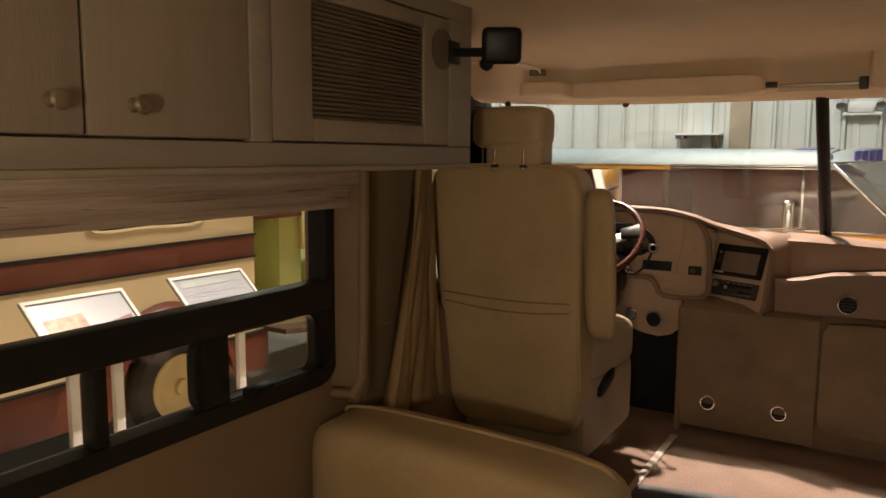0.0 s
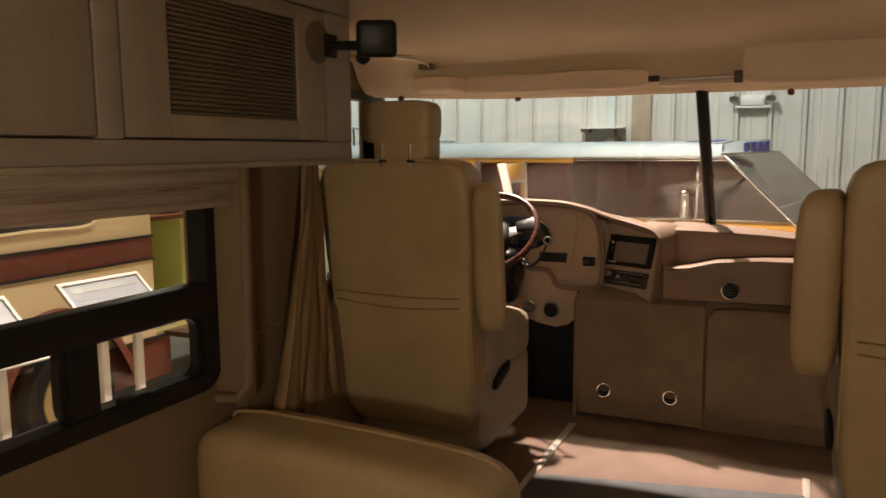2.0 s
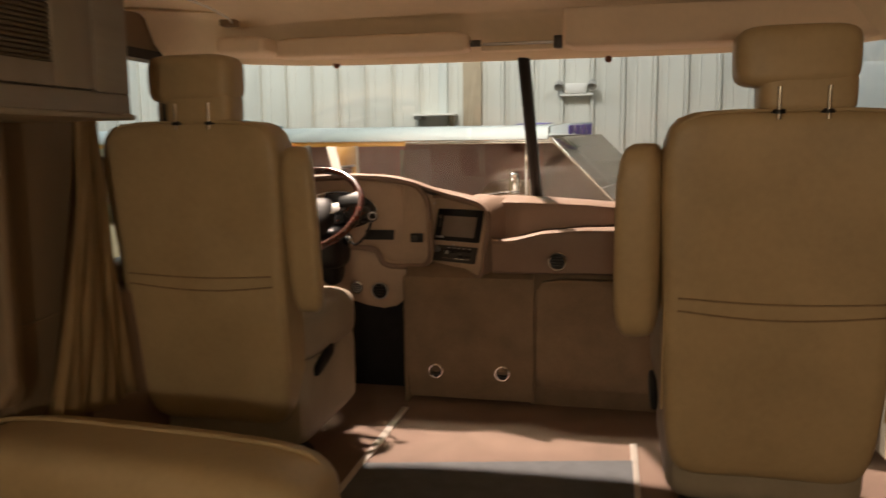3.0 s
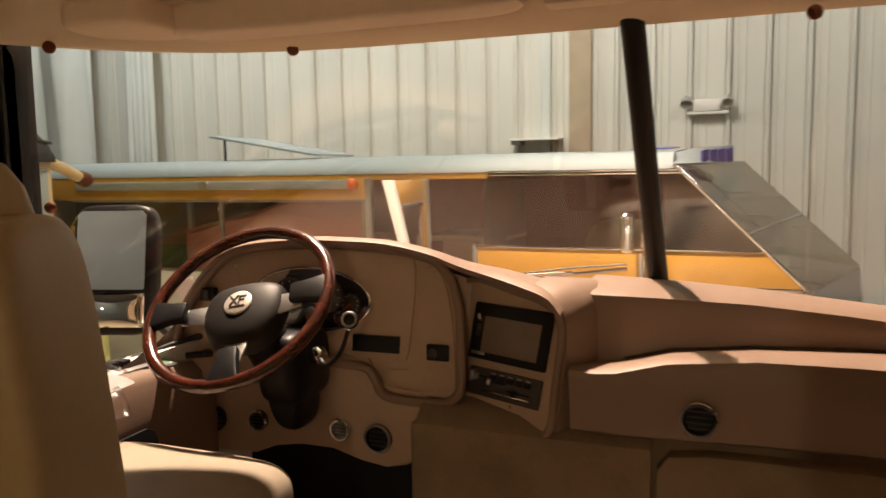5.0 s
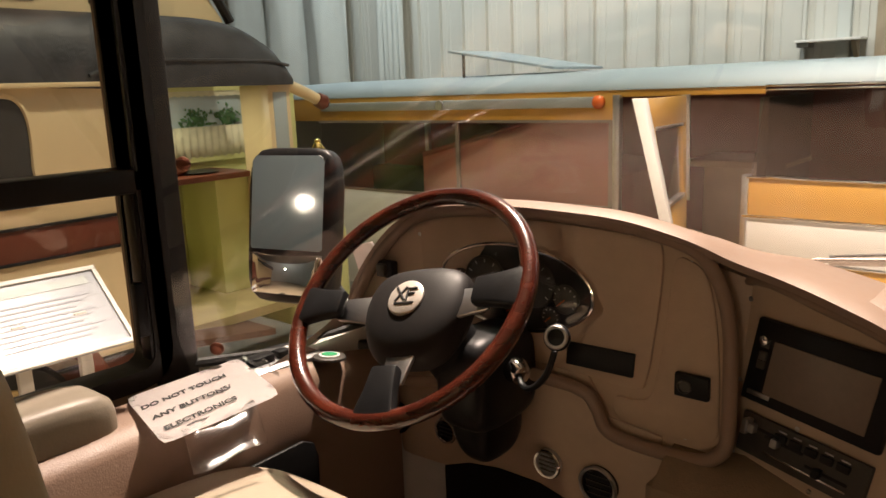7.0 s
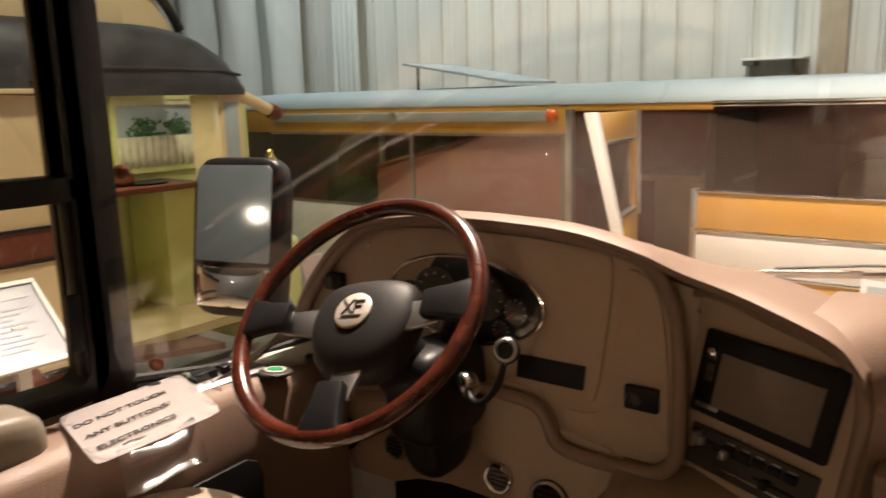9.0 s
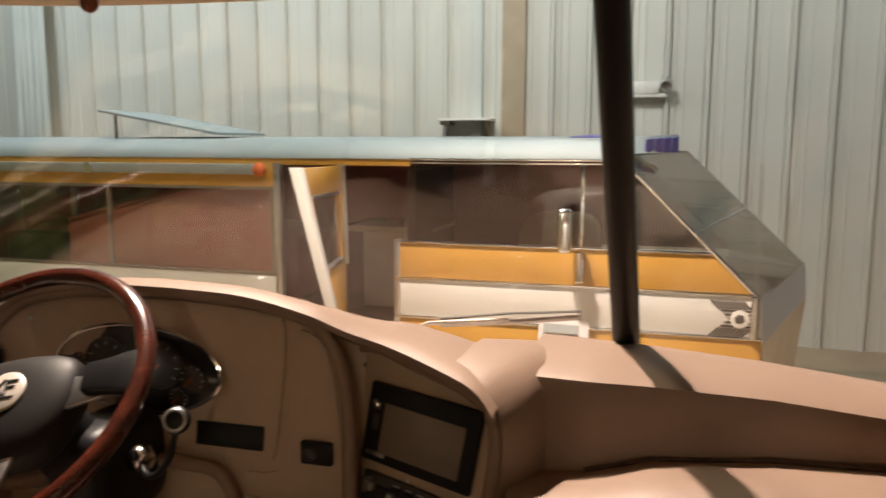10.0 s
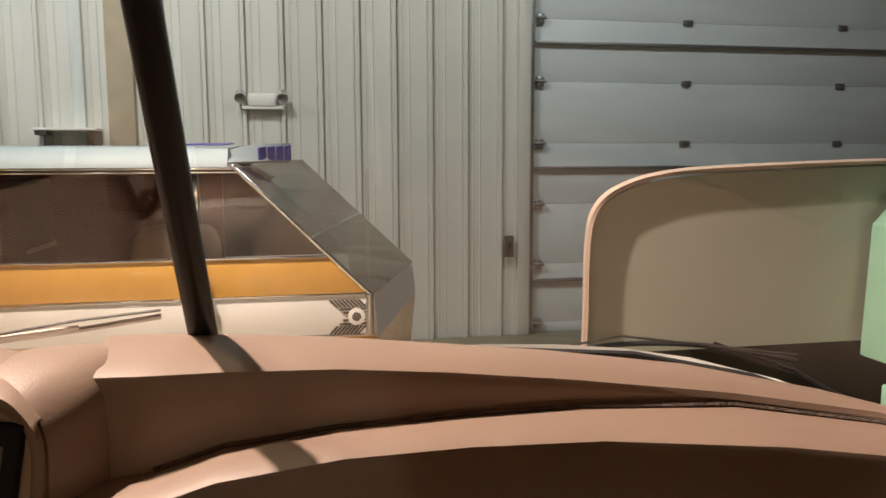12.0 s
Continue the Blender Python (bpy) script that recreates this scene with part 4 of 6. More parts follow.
for i in range(13):
    row = []
    for j in range(11):
        a, b = i / 12 * 2 - 1, j / 10 * 2 - 1
        k = (abs(a) ** 16 + abs(b) ** 16) ** (1 / 16) or 1.0
        k = max(abs(a), abs(b)) / k
        a, b = (a * k + 1) / 2, (b * k + 1) / 2
        p = corners[0].lerp(corners[1], a).lerp(corners[3].lerp(corners[2], a), b)
        row.append(sheet.verts.new(p + Vector((0, 0, 0.0004 * math.sin(3.1 * a + 5 * b) + 0.0003 * math.sin(9 * a) - 0.05 * max(0, b - 0.8) ** 1.5))))
    grid.append(row)
for r0, r1 in zip(grid, grid[1:]):
    for j in range(10):
        sheet.faces.new((r0[j], r0[j + 1], r1[j + 1], r1[j]))
bmesh.ops.solidify(sheet, geom=list(sheet.faces), thickness=0.0006)
part("sheet", sheet, M_PAPER, note, angle=180)
for line, off in (("DO NOT TOUCH", 0.055), ("ANY BUTTONS/", 0.0), ("ELECTRONICS", -0.055)):
    m = Matrix.Translation(C + v * off + n * 0.0008) @ Matrix((u, v, n)).transposed().to_4x4()
    part("lettering", lettering(line, 0.0218, m, 0.0003), M_INK, note)
part("sleeve", loft([[(-1.075 + 0.062 * b, 3.03 + 0.135 * a - 0.02 * b, 0.6865 + 0.004 * math.sin(7 * a + 3 * b) - 0.05 * b ** 3) for b in (0, 0.25, 0.5, 0.75, 1)] for a in (0, 0.2, 0.4, 0.6, 0.8, 1)], 0.0006), M_SLEEVE, note, "clear crinkled plastic sleeve", angle=180)
part("sleeve", loft([[(-1.26 + 0.13 * b, 3.265 + 0.05 * a - 0.05 * b * a, 0.688 + 0.004 * math.sin(6 * a + 5 * b)) for b in (0, 0.25, 0.5, 0.75, 1)] for a in (0, 0.33, 0.66, 1)], 0.0006), M_SLEEVE, note, "clear crinkled plastic sleeve", angle=180)

# ---- steering wheel and column ----
WC = Vector((-0.885, 3.355, 0.846))
ty, az, WR, TURNED = 0.819, 0.005, 0.2205, 15
WN = Vector((math.sin(az) * math.cos(ty), -math.cos(az) * math.cos(ty), math.sin(ty)))
WA = Vector((0, 0, 1)).cross(WN).normalized()
WA = Matrix.Rotation(radians(TURNED), 3, WN) @ WA
WB = WN.cross(WA)


def wp(a, b, w=0.0):
    return WC + WA * a + WB * b + WN * w


wheel = thing("steering_wheel", tuple(WC - WN * 0.1), "three-spoke steering wheel with a glossy mahogany rim", "steering wheel")
part("rim", tube([wp(WR * math.cos(6.28318 * i / 64), WR * math.sin(6.28318 * i / 64)) for i in range(64)], 0.0155, 14, True), M_WOOD, wheel, "glossy mahogany wood rim")
hub = cushion((-0.1, -0.105, -0.06), (0.1, 0.076, 0.012), 4.2, 10, lambda co: (co.x * (1.0 - 0.38 * max(0.0, (-0.005 - co.y) / 0.1) ** 1.5), co.y, co.z + (0.01 - 1.5 * (co.x ** 2 + co.y ** 2) if co.z > -0.03 else 0)))
basis = Matrix((WA, WB, WN)).transposed().to_4x4()
part("hub_pad", moved(hub, Matrix.Translation(WC - WN * 0.018) @ basis), M_HUB, wheel, "black leather-grain hub pad")
badge = part("badge", lathe([(0.034, 0), (0.034, 0.003), (0.031, 0.005), (0.001, 0.005)], wp(0, 0.0, 0.0015), WN, 28), M_STRIP, wheel, "round silver badge")
for a0, b0, a1, b1 in ((-0.018, -0.008, 0.0, 0.02), (-0.02, 0.02, 0.0, -0.006), (0.004, 0.018, 0.004, -0.008), (0.004, 0.016, 0.022, 0.016), (0.004, 0.006, 0.018, 0.006), (-0.018, -0.012, 0.02, -0.012)):
    part("badge_bar", cyl(wp(a0, b0, 0.0068), wp(a1, b1, 0.0068), 0.0022, n=6), M_INK, badge)
for ang in (180, 0, 272):
    c, s = math.cos(radians(ang)), math.sin(radians(ang))
    t = (-s, c)
    pts0 = [(0.06, 0.034), (0.1, 0.026), (0.15, 0.021)]
    plate = [wp(c * r + t[0] * w, s * r + t[1] * w, -0.034 + 0.13 * max(0, r - 0.06)) for r, w in pts0] + [wp(c * r - t[0] * w, s * r - t[1] * w, -0.034 + 0.13 * max(0, r - 0.06)) for r, w in pts0[::-1]]
    spoke = part("spoke", slab(plate, WN * 0.008, 0.002), M_ALU, wheel, "brushed metal spoke")
    grip = [(0.13, 0.024), (0.17, 0.028), (0.205, 0.036), (0.219, 0.038)]
    outline = [wp(c * r + t[0] * w, s * r + t[1] * w, -0.008) for r, w in grip] + [wp(c * r - t[0] * w, s * r - t[1] * w, -0.008) for r, w in grip[::-1]]
    part("grip_cover", slab(outline, WN * 0.022, 0.006), M_BLACK, spoke, "black grip cover")
col = thing("steering_column", (-0.85, 3.45, 0.4), "black steering column with turn signal lever", "steering column")
part("shaft", cyl(WC - WN * 0.03, WC - WN * 0.2, 0.045, 0.06), M_BLACK, col)
part("cowl", cushion((-0.905, 3.42, 0.58), (-0.785, 3.62, 0.76), 4), M_BLACK, col)
part("lower_cowl", cushion((-0.92, 3.45, 0.505), (-0.795, 3.6, 0.73), 3.2, 8, lambda co: (-0.85 + (co.x + 0.85) * (0.62 + 1.7 * (co.z - 0.505)) - 0.12 * (co.z - 0.6), co.y, co.z)), M_BLACK, col)
lev = part("lever", tube(smooth_path([(-0.77, 3.5, 0.72), (-0.735, 3.47, 0.69), (-0.7, 3.45, 0.7), (-0.66, 3.43, 0.74), (-0.635, 3.415, 0.79)], 6), 0.0055, 8), M_BLACK, col)
part("knob", lathe([(0.012, -0.008), (0.02, -0.004), (0.021, 0.004), (0.017, 0.01), (0.003, 0.012)], (-0.627, 3.409, 0.812), (0.3, -0.9, 0.35), 22), M_BLACK, lev, "round black lever knob")
part("knob_ring", lathe([(0.0165, 0.009), (0.0185, 0.0105), (0.0165, 0.0135), (0.0135, 0.0135), (0.0125, 0.0095)], (-0.627, 3.409, 0.812), (0.3, -0.9, 0.35), 22), M_ALU, lev, "silver ring on the lever knob")
part("collar", lathe([(0.02, 0), (0.024, 0.012), (0.018, 0.03), (0.012, 0.032)], (-0.775, 3.5, 0.705), (0.7, -0.3, -0.2), 16), M_CHROME, col, "chrome collar")
part("ring", lathe([(0.05, 0), (0.053, 0.01), (0.05, 0.02), (0.04, 0.02)], WC - WN * 0.1, WN, 24), M_ALU, col)
part("tag", moved(box((-0.025, -0.0008, -0.032), (0.025, 0.0008, 0.032), 0.0005, 1), Matrix.Translation((-1.255, 3.62, 0.82)) @ Matrix.Rotation(radians(-20), 4, "Y") @ Matrix.Rotation(radians(35), 4, "Z")), M_PAPER, dash, "small paper tag")


mat_rug = thing("floor_mat", (0, 2.5, 0), "thin grey floor mat between the front seats", "floor mat")
part("cloth", slab([(-0.5, 2.86, 0.001), (0.41, 3.06, 0.001), (0.41, 1.2, 0.001), (-0.5, 1.2, 0.001)], (0, 0, 0.007), 0.002), M_RUG, mat_rug)

# ---- captain's chairs ----
def chair(cx, cy, inner, label):
    """inner: +1 when the aisle lies at larger x. The aisle armrest is folded up."""
    c = thing("captain_chair", (cx, cy + 0.3, 0), label, "chair", "front captain's chairs")

    def lean(co):
        t = (co.z - 0.35) / 0.8
        w = 0.93 + 0.13 * t - 0.05 * max(0, t - 0.8)
        return (cx + (co.x - cx) * w, co.y + 0.2 - 0.1 * t - 0.02 * ((co.x - cx) / 0.27) ** 2, co.z)

    back = part("backrest", cushion((cx - 0.273, cy - 0.06, 0.23), (cx + 0.273, cy + 0.11, 1.175), 8.5, 12, lean), M_LEATHER, c, angle=180)

    def rear_y(x, z):
        return cy - 0.062 + 0.2 - 0.1 * (z - 0.35) / 0.8 - 0.02 * ((x - cx) / 0.27) ** 2

    for z0, dip in ((0.722, 0.012), (0.69, 0.02)):
        part("seam", tube([(cx - 0.235 + 0.47 * i / 16, rear_y(cx - 0.235 + 0.47 * i / 16, z0) - 0.0005, z0 - dip * math.sin(3.1416 * i / 16)) for i in range(17)], 0.0028, 6), M_SEAM, back)
    head = part("headrest", cushion((cx - 0.07, cy + 0.05, 1.165), (cx + 0.14, cy + 0.16, 1.26), 6, 8), M_LEATHER, c, angle=180)
    part("headrest_top", cushion((cx - 0.125, cy + 0.045, 1.225), (cx + 0.145, cy + 0.17, 1.365), 5, 8), M_LEATHER, head, angle=180)
    for dx in (-0.03, 0.075):
        part("post", cyl((cx + dx, cy + 0.05, 1.15), (cx + dx, cy + 0.052, 1.225), 0.006, n=10), M_CHROME, head, "chrome headrest post")
        part("post_base", lathe([(0.017, 0), (0.016, 0.008), (0.008, 0.011)], (cx + dx, cy + 0.06, 1.166), (0, -0.15, 1), 14), M_BLACK, head, "black post collar")
    for s in (-1, 1):
        x0, x1 = cx + s * 0.285, cx + s * 0.405
        if s == inner:
            part("armrest", cushion((min(x0, x1), cy + 0.0, 0.605), (max(x0, x1), cy + 0.2, 1.1), 4.5, 8, lambda co: (co.x - inner * 0.06 * max(0, (co.y - cy) / 0.2) * (0.3 + abs(co.x - cx - inner * 0.272) / 0.113), co.y + 0.08 - 0.13 * (co.z - 0.6), co.z)), M_LEATHER, c, "armrest folded up beside the back")
        else:
            part("armrest", cushion((min(x0, x1), cy + 0.12, 0.55), (max(x0, x1), cy + 0.57, 0.745), 7, 8), M_LEATHER_GREY, c, "pale armrest folded down")
            part("armrest_seam", tube([((x0 + x1) / 2 - s * 0.05, cy + 0.16, 0.668), ((x0 + x1) / 2 - s * 0.062, cy + 0.4, 0.668), ((x0 + x1) / 2 - s * 0.05, cy + 0.562, 0.668), ((x0 + x1) / 2 + s * 0.05, cy + 0.562, 0.668)], 0.0022, 6), M_LEATHER_PALE, c)
    part("seat", cushion((cx - 0.27, cy + 0.2, 0.37), (cx + 0.275, cy + 0.8, 0.575), 5, 10, lambda co: (co.x, co.y, co.z + 0.02 * math.sin((co.y - cy) * 4))), M_LEATHER_PALE, c, "paler cream seat cushion")
    part("skirt", cushion((cx - 0.24, cy + 0.2, 0.13), (cx + 0.265, cy + 0.77, 0.43), 9, 8), M_LEATHER_PALE, c)
    part("pedestal", lathe([(0.2, 0), (0.2, 0.02), (0.14, 0.04), (0.12, 0.16)], (cx, cy + 0.4, 0), (0, 0, 1), 24), M_BLACK, c, "black pedestal base")
    part("recliner_lever", cushion((cx + inner * 0.25 - 0.012 + inner * 0.02, cy + 0.3, 0.37), (cx + inner * 0.25 + 0.012 + inner * 0.02, cy + 0.46, 0.41), 4, 4, lambda co: (co.x, co.y, co.z + 0.3 * (co.y - cy - 0.38))), M_BLACK, c)
    part("base_cover", box((cx + inner * 0.12 - 0.1, cy + 0.0, 0.0), (cx + inner * 0.12 + 0.1, cy + 0.3, 0.1), 0.03, 3), M_BLACK, c)
    part("piping", tube(smooth_path([(cx + s2 * 0.263, rear_y(cx + s2 * 0.26, z) + 0.02, z) for s2, z in ((-1, 0.42), (-1, 0.8), (-0.96, 1.08), (-0.8, 1.16), (0.0, 1.172), (0.8, 1.16), (0.96, 1.08), (1, 0.8), (1, 0.42))], 6), 0.004, 6), M_LEATHER, back)
    return c


chair(-0.882, 2.42, 1, "tan leather captain's chair with cream cushion at the wheel")
chair(0.72, 2.3, -1, "tan leather captain's chair on the passenger side")

# ---- sofa end in the lounge ----
sofa = thing("sofa", (-0.75, 1.4, 0), "tan leather lounge sofa with a rolled piped arm", "sofa")
part("arm", cushion((-1.24, 1.86, 0.02), (-0.29, 2.14, 0.425), 6, 10, lambda co: (co.x, co.y, co.z - 0.035 * max(0, (co.x + 1.24)) ** 2)), M_LEATHER, sofa, angle=180)
part("piping", tube(smooth_path([(-1.21, 2.05, 0.15), (-1.215, 2.05, 0.36), (-1.16, 2.05, 0.418), (-0.8, 2.05, 0.42), (-0.45, 2.05, 0.404), (-0.33, 2.05, 0.36), (-0.305, 2.05, 0.2)], 6), 0.006, 8), M_LEATHER, sofa)
part("seat_cushion", cushion((-1.2, 0.1, 0.05), (-0.45, 1.88, 0.2), 7, 8), M_LEATHER, sofa)

# ---- outside mirror and wipers of the coach ----
mir = thing("door_mirror", (-1.5, 3.62, 0.6), "black door mirror with flat and convex glass", "mirror")
MU, MO = Vector((0.245, 0.07, 0)), Vector((-1.635, 3.575, 0.685))
MD = Vector((0.07, -0.245, 0.045)).normalized()
MT = (Vector((0, 0, 1)) - MD * MD.z).normalized() * 0.375


def mp(u, v, w=0.0):
    return MO + MU * u + Vector((0, 0, 0.1875)) + MT * (v - 0.5) + MD * w


part("case", cushion((-1, -1, -1), (1, 1, 1), 6, 6, lambda c: tuple(mp(0.5 + 0.5 * c.x, 0.5 + 0.51 * c.y, -0.032 + 0.032 * c.z))), M_BLACK, mir, angle=60)
part("flat_glass", slab([mp(a, b, 0.004) for a, b in ((0.1, 0.345), (0.88, 0.345), (0.905, 0.36), (0.91, 0.92), (0.86, 0.955), (0.14, 0.955), (0.09, 0.92), (0.085, 0.36))], MD * 0.003), M_MIRROR, mir, "flat mirror glass")
secs = [[tuple(mp(0.1 + 0.8 * i / 10, 0.055 + 0.265 * j / 8, 0.002 + 0.012 * (1 - (i / 5 - 1) ** 2) * (1 - (j / 4 - 1) ** 2) ** 0.5)) for j in range(9)] for i in range(11)]
part("convex_glass", loft(secs, 0.001), M_MIRROR, mir, "convex lower mirror glass", angle=180)
part("arm", tube([mp(0.6, 0.2, -0.05), mp(0.8, 0.12, -0.09), (-1.3, 3.62, 0.68), (-1.2, 3.56, 0.66)], 0.014, 8), M_BLACK, mir)


def wiper(pts, blade, metal, label):
    w = thing("windscreen_wiper", pts[0], label, "wiper", "windscreen wipers")
    part("arm", tube(pts, 0.005, 8), metal, w)
    part("blade", tube(smooth_path(blade, 5), 0.007, 6, flat=0.6), metal if metal is M_WIPER else M_RUBBER, w)
    part("blade_holder", tube([blade[0] + Vector((0, 0, 0.012)), blade[1] + Vector((0, 0, 0.018)), blade[-1] + Vector((0, 0, 0.012))], 0.003, 6), M_DARKPANEL, w)


wiper([Vector((-0.5, 3.96, 0.8)), Vector((-0.42, 4.0, 0.838)), Vector((-0.25, 4.02, 0.852))], [Vector((-0.4, 4.02, 0.832)), Vector((-0.25, 4.02, 0.848)), Vector((-0.1, 4.02, 0.868))], M_WIPER, "slim metal windscreen wiper resting on the glass")
wiper([Vector((1.3, 3.86, 0.66)), Vector((1.24, 3.95, 0.7)), Vector((1.05, 3.97, 0.768))], [Vector((0.66, 3.97, 0.76)), Vector((0.835, 3.975, 0.776)), Vector((1.032, 3.97, 0.764)), Vector((1.225, 3.93, 0.73))], M_BLACK, "black windscreen wiper arm resting on the glass")
cowl = []
for i in range(21):
    x = -1.3 + 2.6 * i / 20
    yb, zb = glass_base(x), 0.82 - 0.15 * (abs(x) / 1.29) ** 4
    cowl.append([(x, yb + 0.005, zb), (x, yb + 0.06, zb - 0.03), (x, yb + 0.12, zb - 0.09), (x, yb + 0.15, 0.3), (x, yb + 0.14, -0.5)])
solid("front_cap", loft(cowl, 0.02), M_VWHITE, "off-white moulded front of the motorhome", "front panel", kind="structure", angle=60)

# ---- the hall ----
solid("ground", box((-14, -9, GROUND - 0.2), (14, 12, GROUND)), M_HALLFLOOR, "tan polished concrete hall floor", "floor", kind="structure")
solid("hall_ceiling", box((-14, -9, 5.6), (14, 12, 5.8)), M_HALLCEIL, "dark hall ceiling", "ceiling", kind="structure")
solid("wall_west", box((-14.2, -9, GROUND), (-14, 12, 5.6)), M_TARP, "pale hall wall", "wall", kind="structure")
solid("wall_east", box((14, -9, GROUND), (14.2, 12, 5.6)), M_TARP, "pale hall wall", "wall", kind="structure")
solid("wall_south", box((-14, -9.2, GROUND), (14, -9, 5.6)), M_TARP, "pale hall wall", "wall", kind="structure")
WY = 10.65
wall_n = thing("wall_north", (-2, WY, GROUND), "off-white ribbed steel hall wall", "wall", kind="structure")
part("backing", box((-14, WY + 0.06, GROUND), (2.72, WY + 0.2, 5.6)), M_STEEL_EDGE, wall_n)
PITCH = 0.388
prof = [(0.0, 0.0), (0.004, 0.0), (0.014, -0.045), (0.046, -0.045), (0.05, 0.012), (0.062, 0.012), (0.068, 0.0), (PITCH * 0.28, 0.0), (PITCH * 0.28 + 0.008, -0.006), (PITCH * 0.28 + 0.016, 0.0), (PITCH * 0.5 - 0.01, 0.0), (PITCH * 0.5, -0.008), (PITCH * 0.5 + 0.01, 0.0), (PITCH - 0.004, 0.0)]
panel = finish("wall_panel", loft([[(x, y, GROUND) for x, y in prof], [(x, y, 5.6) for x, y in prof]], -0.03), M_STEEL, 20)
for i in range(32):
    ob = new("wall_panel", panel)
    ob.parent, ob.matrix_parent_inverse = wall_n, Matrix.Translation(-wall_n.location)
    ob.location = (2.738 - PITCH * (i + 1), WY + 0.012, 0)
part("post", box((-1.64, WY - 0.09, GROUND), (-1.39, WY + 0.03, 5.6), 0.01), M_TAPE, wall_n, "brown painted wall post")
part("downpipe", box((-1.98, WY - 0.05, GROUND), (-1.86, WY + 0.03, 5.6), 0.02), M_TARP, wall_n, "pale pipe boxing")
part("corner_trim", box((2.58, WY - 0.04, GROUND), (2.72, WY + 0.1, 5.6), 0.01), M_STEEL, wall_n)

gdoor = thing("door_1", (5.4, WY, GROUND), "closed grey sectional garage door with steel struts", "garage door", kind="structure")
for k in range(10):
    z0 = -0.8 + 0.68 * k - 0.56
    if z0 + 0.68 > GROUND + 0.1:
        part("section", box((2.74, WY + 0.05, max(z0, GROUND) + 0.001), (8.6, WY + 0.1, z0 + 0.679), 0.002), M_GDOOR, gdoor)
for z in (-0.189, 1.084, 2.458, 3.8):
    part("strut", merge(box((2.78, WY + 0.0, z - 0.018), (8.6, WY + 0.05, z - 0.01)), box((2.78, WY - 0.006, z - 0.018), (8.6, WY + 0.0, z + 0.018), 0.002), box((2.78, WY + 0.0, z + 0.01), (8.6, WY + 0.05, z + 0.018))), M_GALV, gdoor, "galvanised steel strut")
part("track", box((2.7, WY - 0.02, GROUND), (2.765, WY + 0.05, 5.0), 0.006), M_GALV, gdoor, "galvanised roller track")
for k in range(7):
    z = -0.68 + 0.68 * k
    part("roller", merge(cyl((2.75, WY + 0.0, z), (2.9, WY + 0.0, z), 0.018, n=10), box((2.8, WY + 0.0, z - 0.06), (2.88, WY + 0.05, z + 0.05), 0.01)), M_GALV, gdoor)
    for x in (4.6, 6.6):
        part("hinge", box((x - 0.06, WY + 0.02, z - 0.03), (x + 0.06, WY + 0.05, z + 0.03), 0.008), M_GALV, gdoor)

el = thing("emergency_light", (-0.17, WY - 0.05, 1.72), "white twin-head emergency light on the steel wall", "emergency light")
part("body", box((-0.3, WY - 0.1, 1.73), (-0.02, WY - 0.03, 1.86), 0.012), M_WHITE, el)
for x in (-0.37, 0.05):
    part("lamp_head", lathe([(0.05, -0.05), (0.055, 0.0), (0.06, 0.04), (0.03, 0.05)], (x, WY - 0.11, 1.83), (0, -0.6, -0.5), 18), M_ALU, el)
part("tray", box((-0.36, WY - 0.09, 1.7), (0.06, WY - 0.02, 1.735), 0.006), M_WHITE, el)
sh = thing("wall_shelf", (-2.0, WY - 0.1, 1.35), "small pale bracket shelf on the hall wall", "shelf")
part("board", box((-2.3, WY - 0.25, 1.475), (-1.72, WY, 1.5), 0.005), M_WHITE, sh)
part("bracket", slab([(-1.82, WY, 1.475), (-1.82, WY - 0.2, 1.475), (-1.82, WY, 1.3)], (0.04, 0, 0)), M_TAPE, sh)
part("bracket", box((-2.29, WY - 0.2, 1.43), (-2.18, WY, 1.476), 0.004), M_GALV, sh)
sock = thing("wall_socket", (2.46, WY - 0.03, 0.16), "dark wall switch box by the garage door", "switch")
part("box", box((2.42, WY - 0.09, 0.1), (2.52, WY - 0.04, 0.34), 0.008), M_DARKPANEL, sock)
part("button", box((2.45, WY - 0.1, 0.2), (2.49, WY - 0.088, 0.26), 0.004), M_BLACK, sock)

# hanging pale curtains at the left of the hall
for x0, x1, y, amp in ((-13.5, -8.35, 10.2, 0.18), (-7.85, -7.35, 10.35, 0.05)):
    hc = thing("hall_curtain", ((x0 + x1) / 2, y, GROUND), "pale blue-white hanging hall curtain", "curtain")
    secs = []
    for z in (GROUND, 1.5, 3.0, 5.6):
        secs.append([(x0 + (x1 - x0) * i / 60, y + amp * (0.6 * math.sin(i * 0.55) + 0.4 * math.sin(i * 1.3 + z)), z) for i in range(61)])
    part("cloth", loft(secs, 0.01), M_TARP, hc, angle=180)


# ---- wedge-nosed motorhome parked across the way ----
bus = thing("vintage_motorhome", (-2.4, 8.1, GROUND), "gold and white wedge-nosed vintage motorhome with its door open", "motorhome")
BY, BB = 7.0, 9.2
BM = (BY + BB) / 2


def side_panel(x0, x1, z0, z1, d=0.03, y=BY, x0b=None, x1b=None):
    a = x0 if x0b is None else x0b
    b = x1 if x1b is None else x1b
    return slab([(x0, y, z1), (x1, y, z1), (b, y, z0), (a, y, z0)], (0, d, 0), 0.003)


def nose(z):
    """Where the sloping front meets the side at height z."""
    return -0.2 + (1.14 - z) * 0.79 / 0.78 if z > 0.36 else 0.6 + (0.36 - z) * 0.1


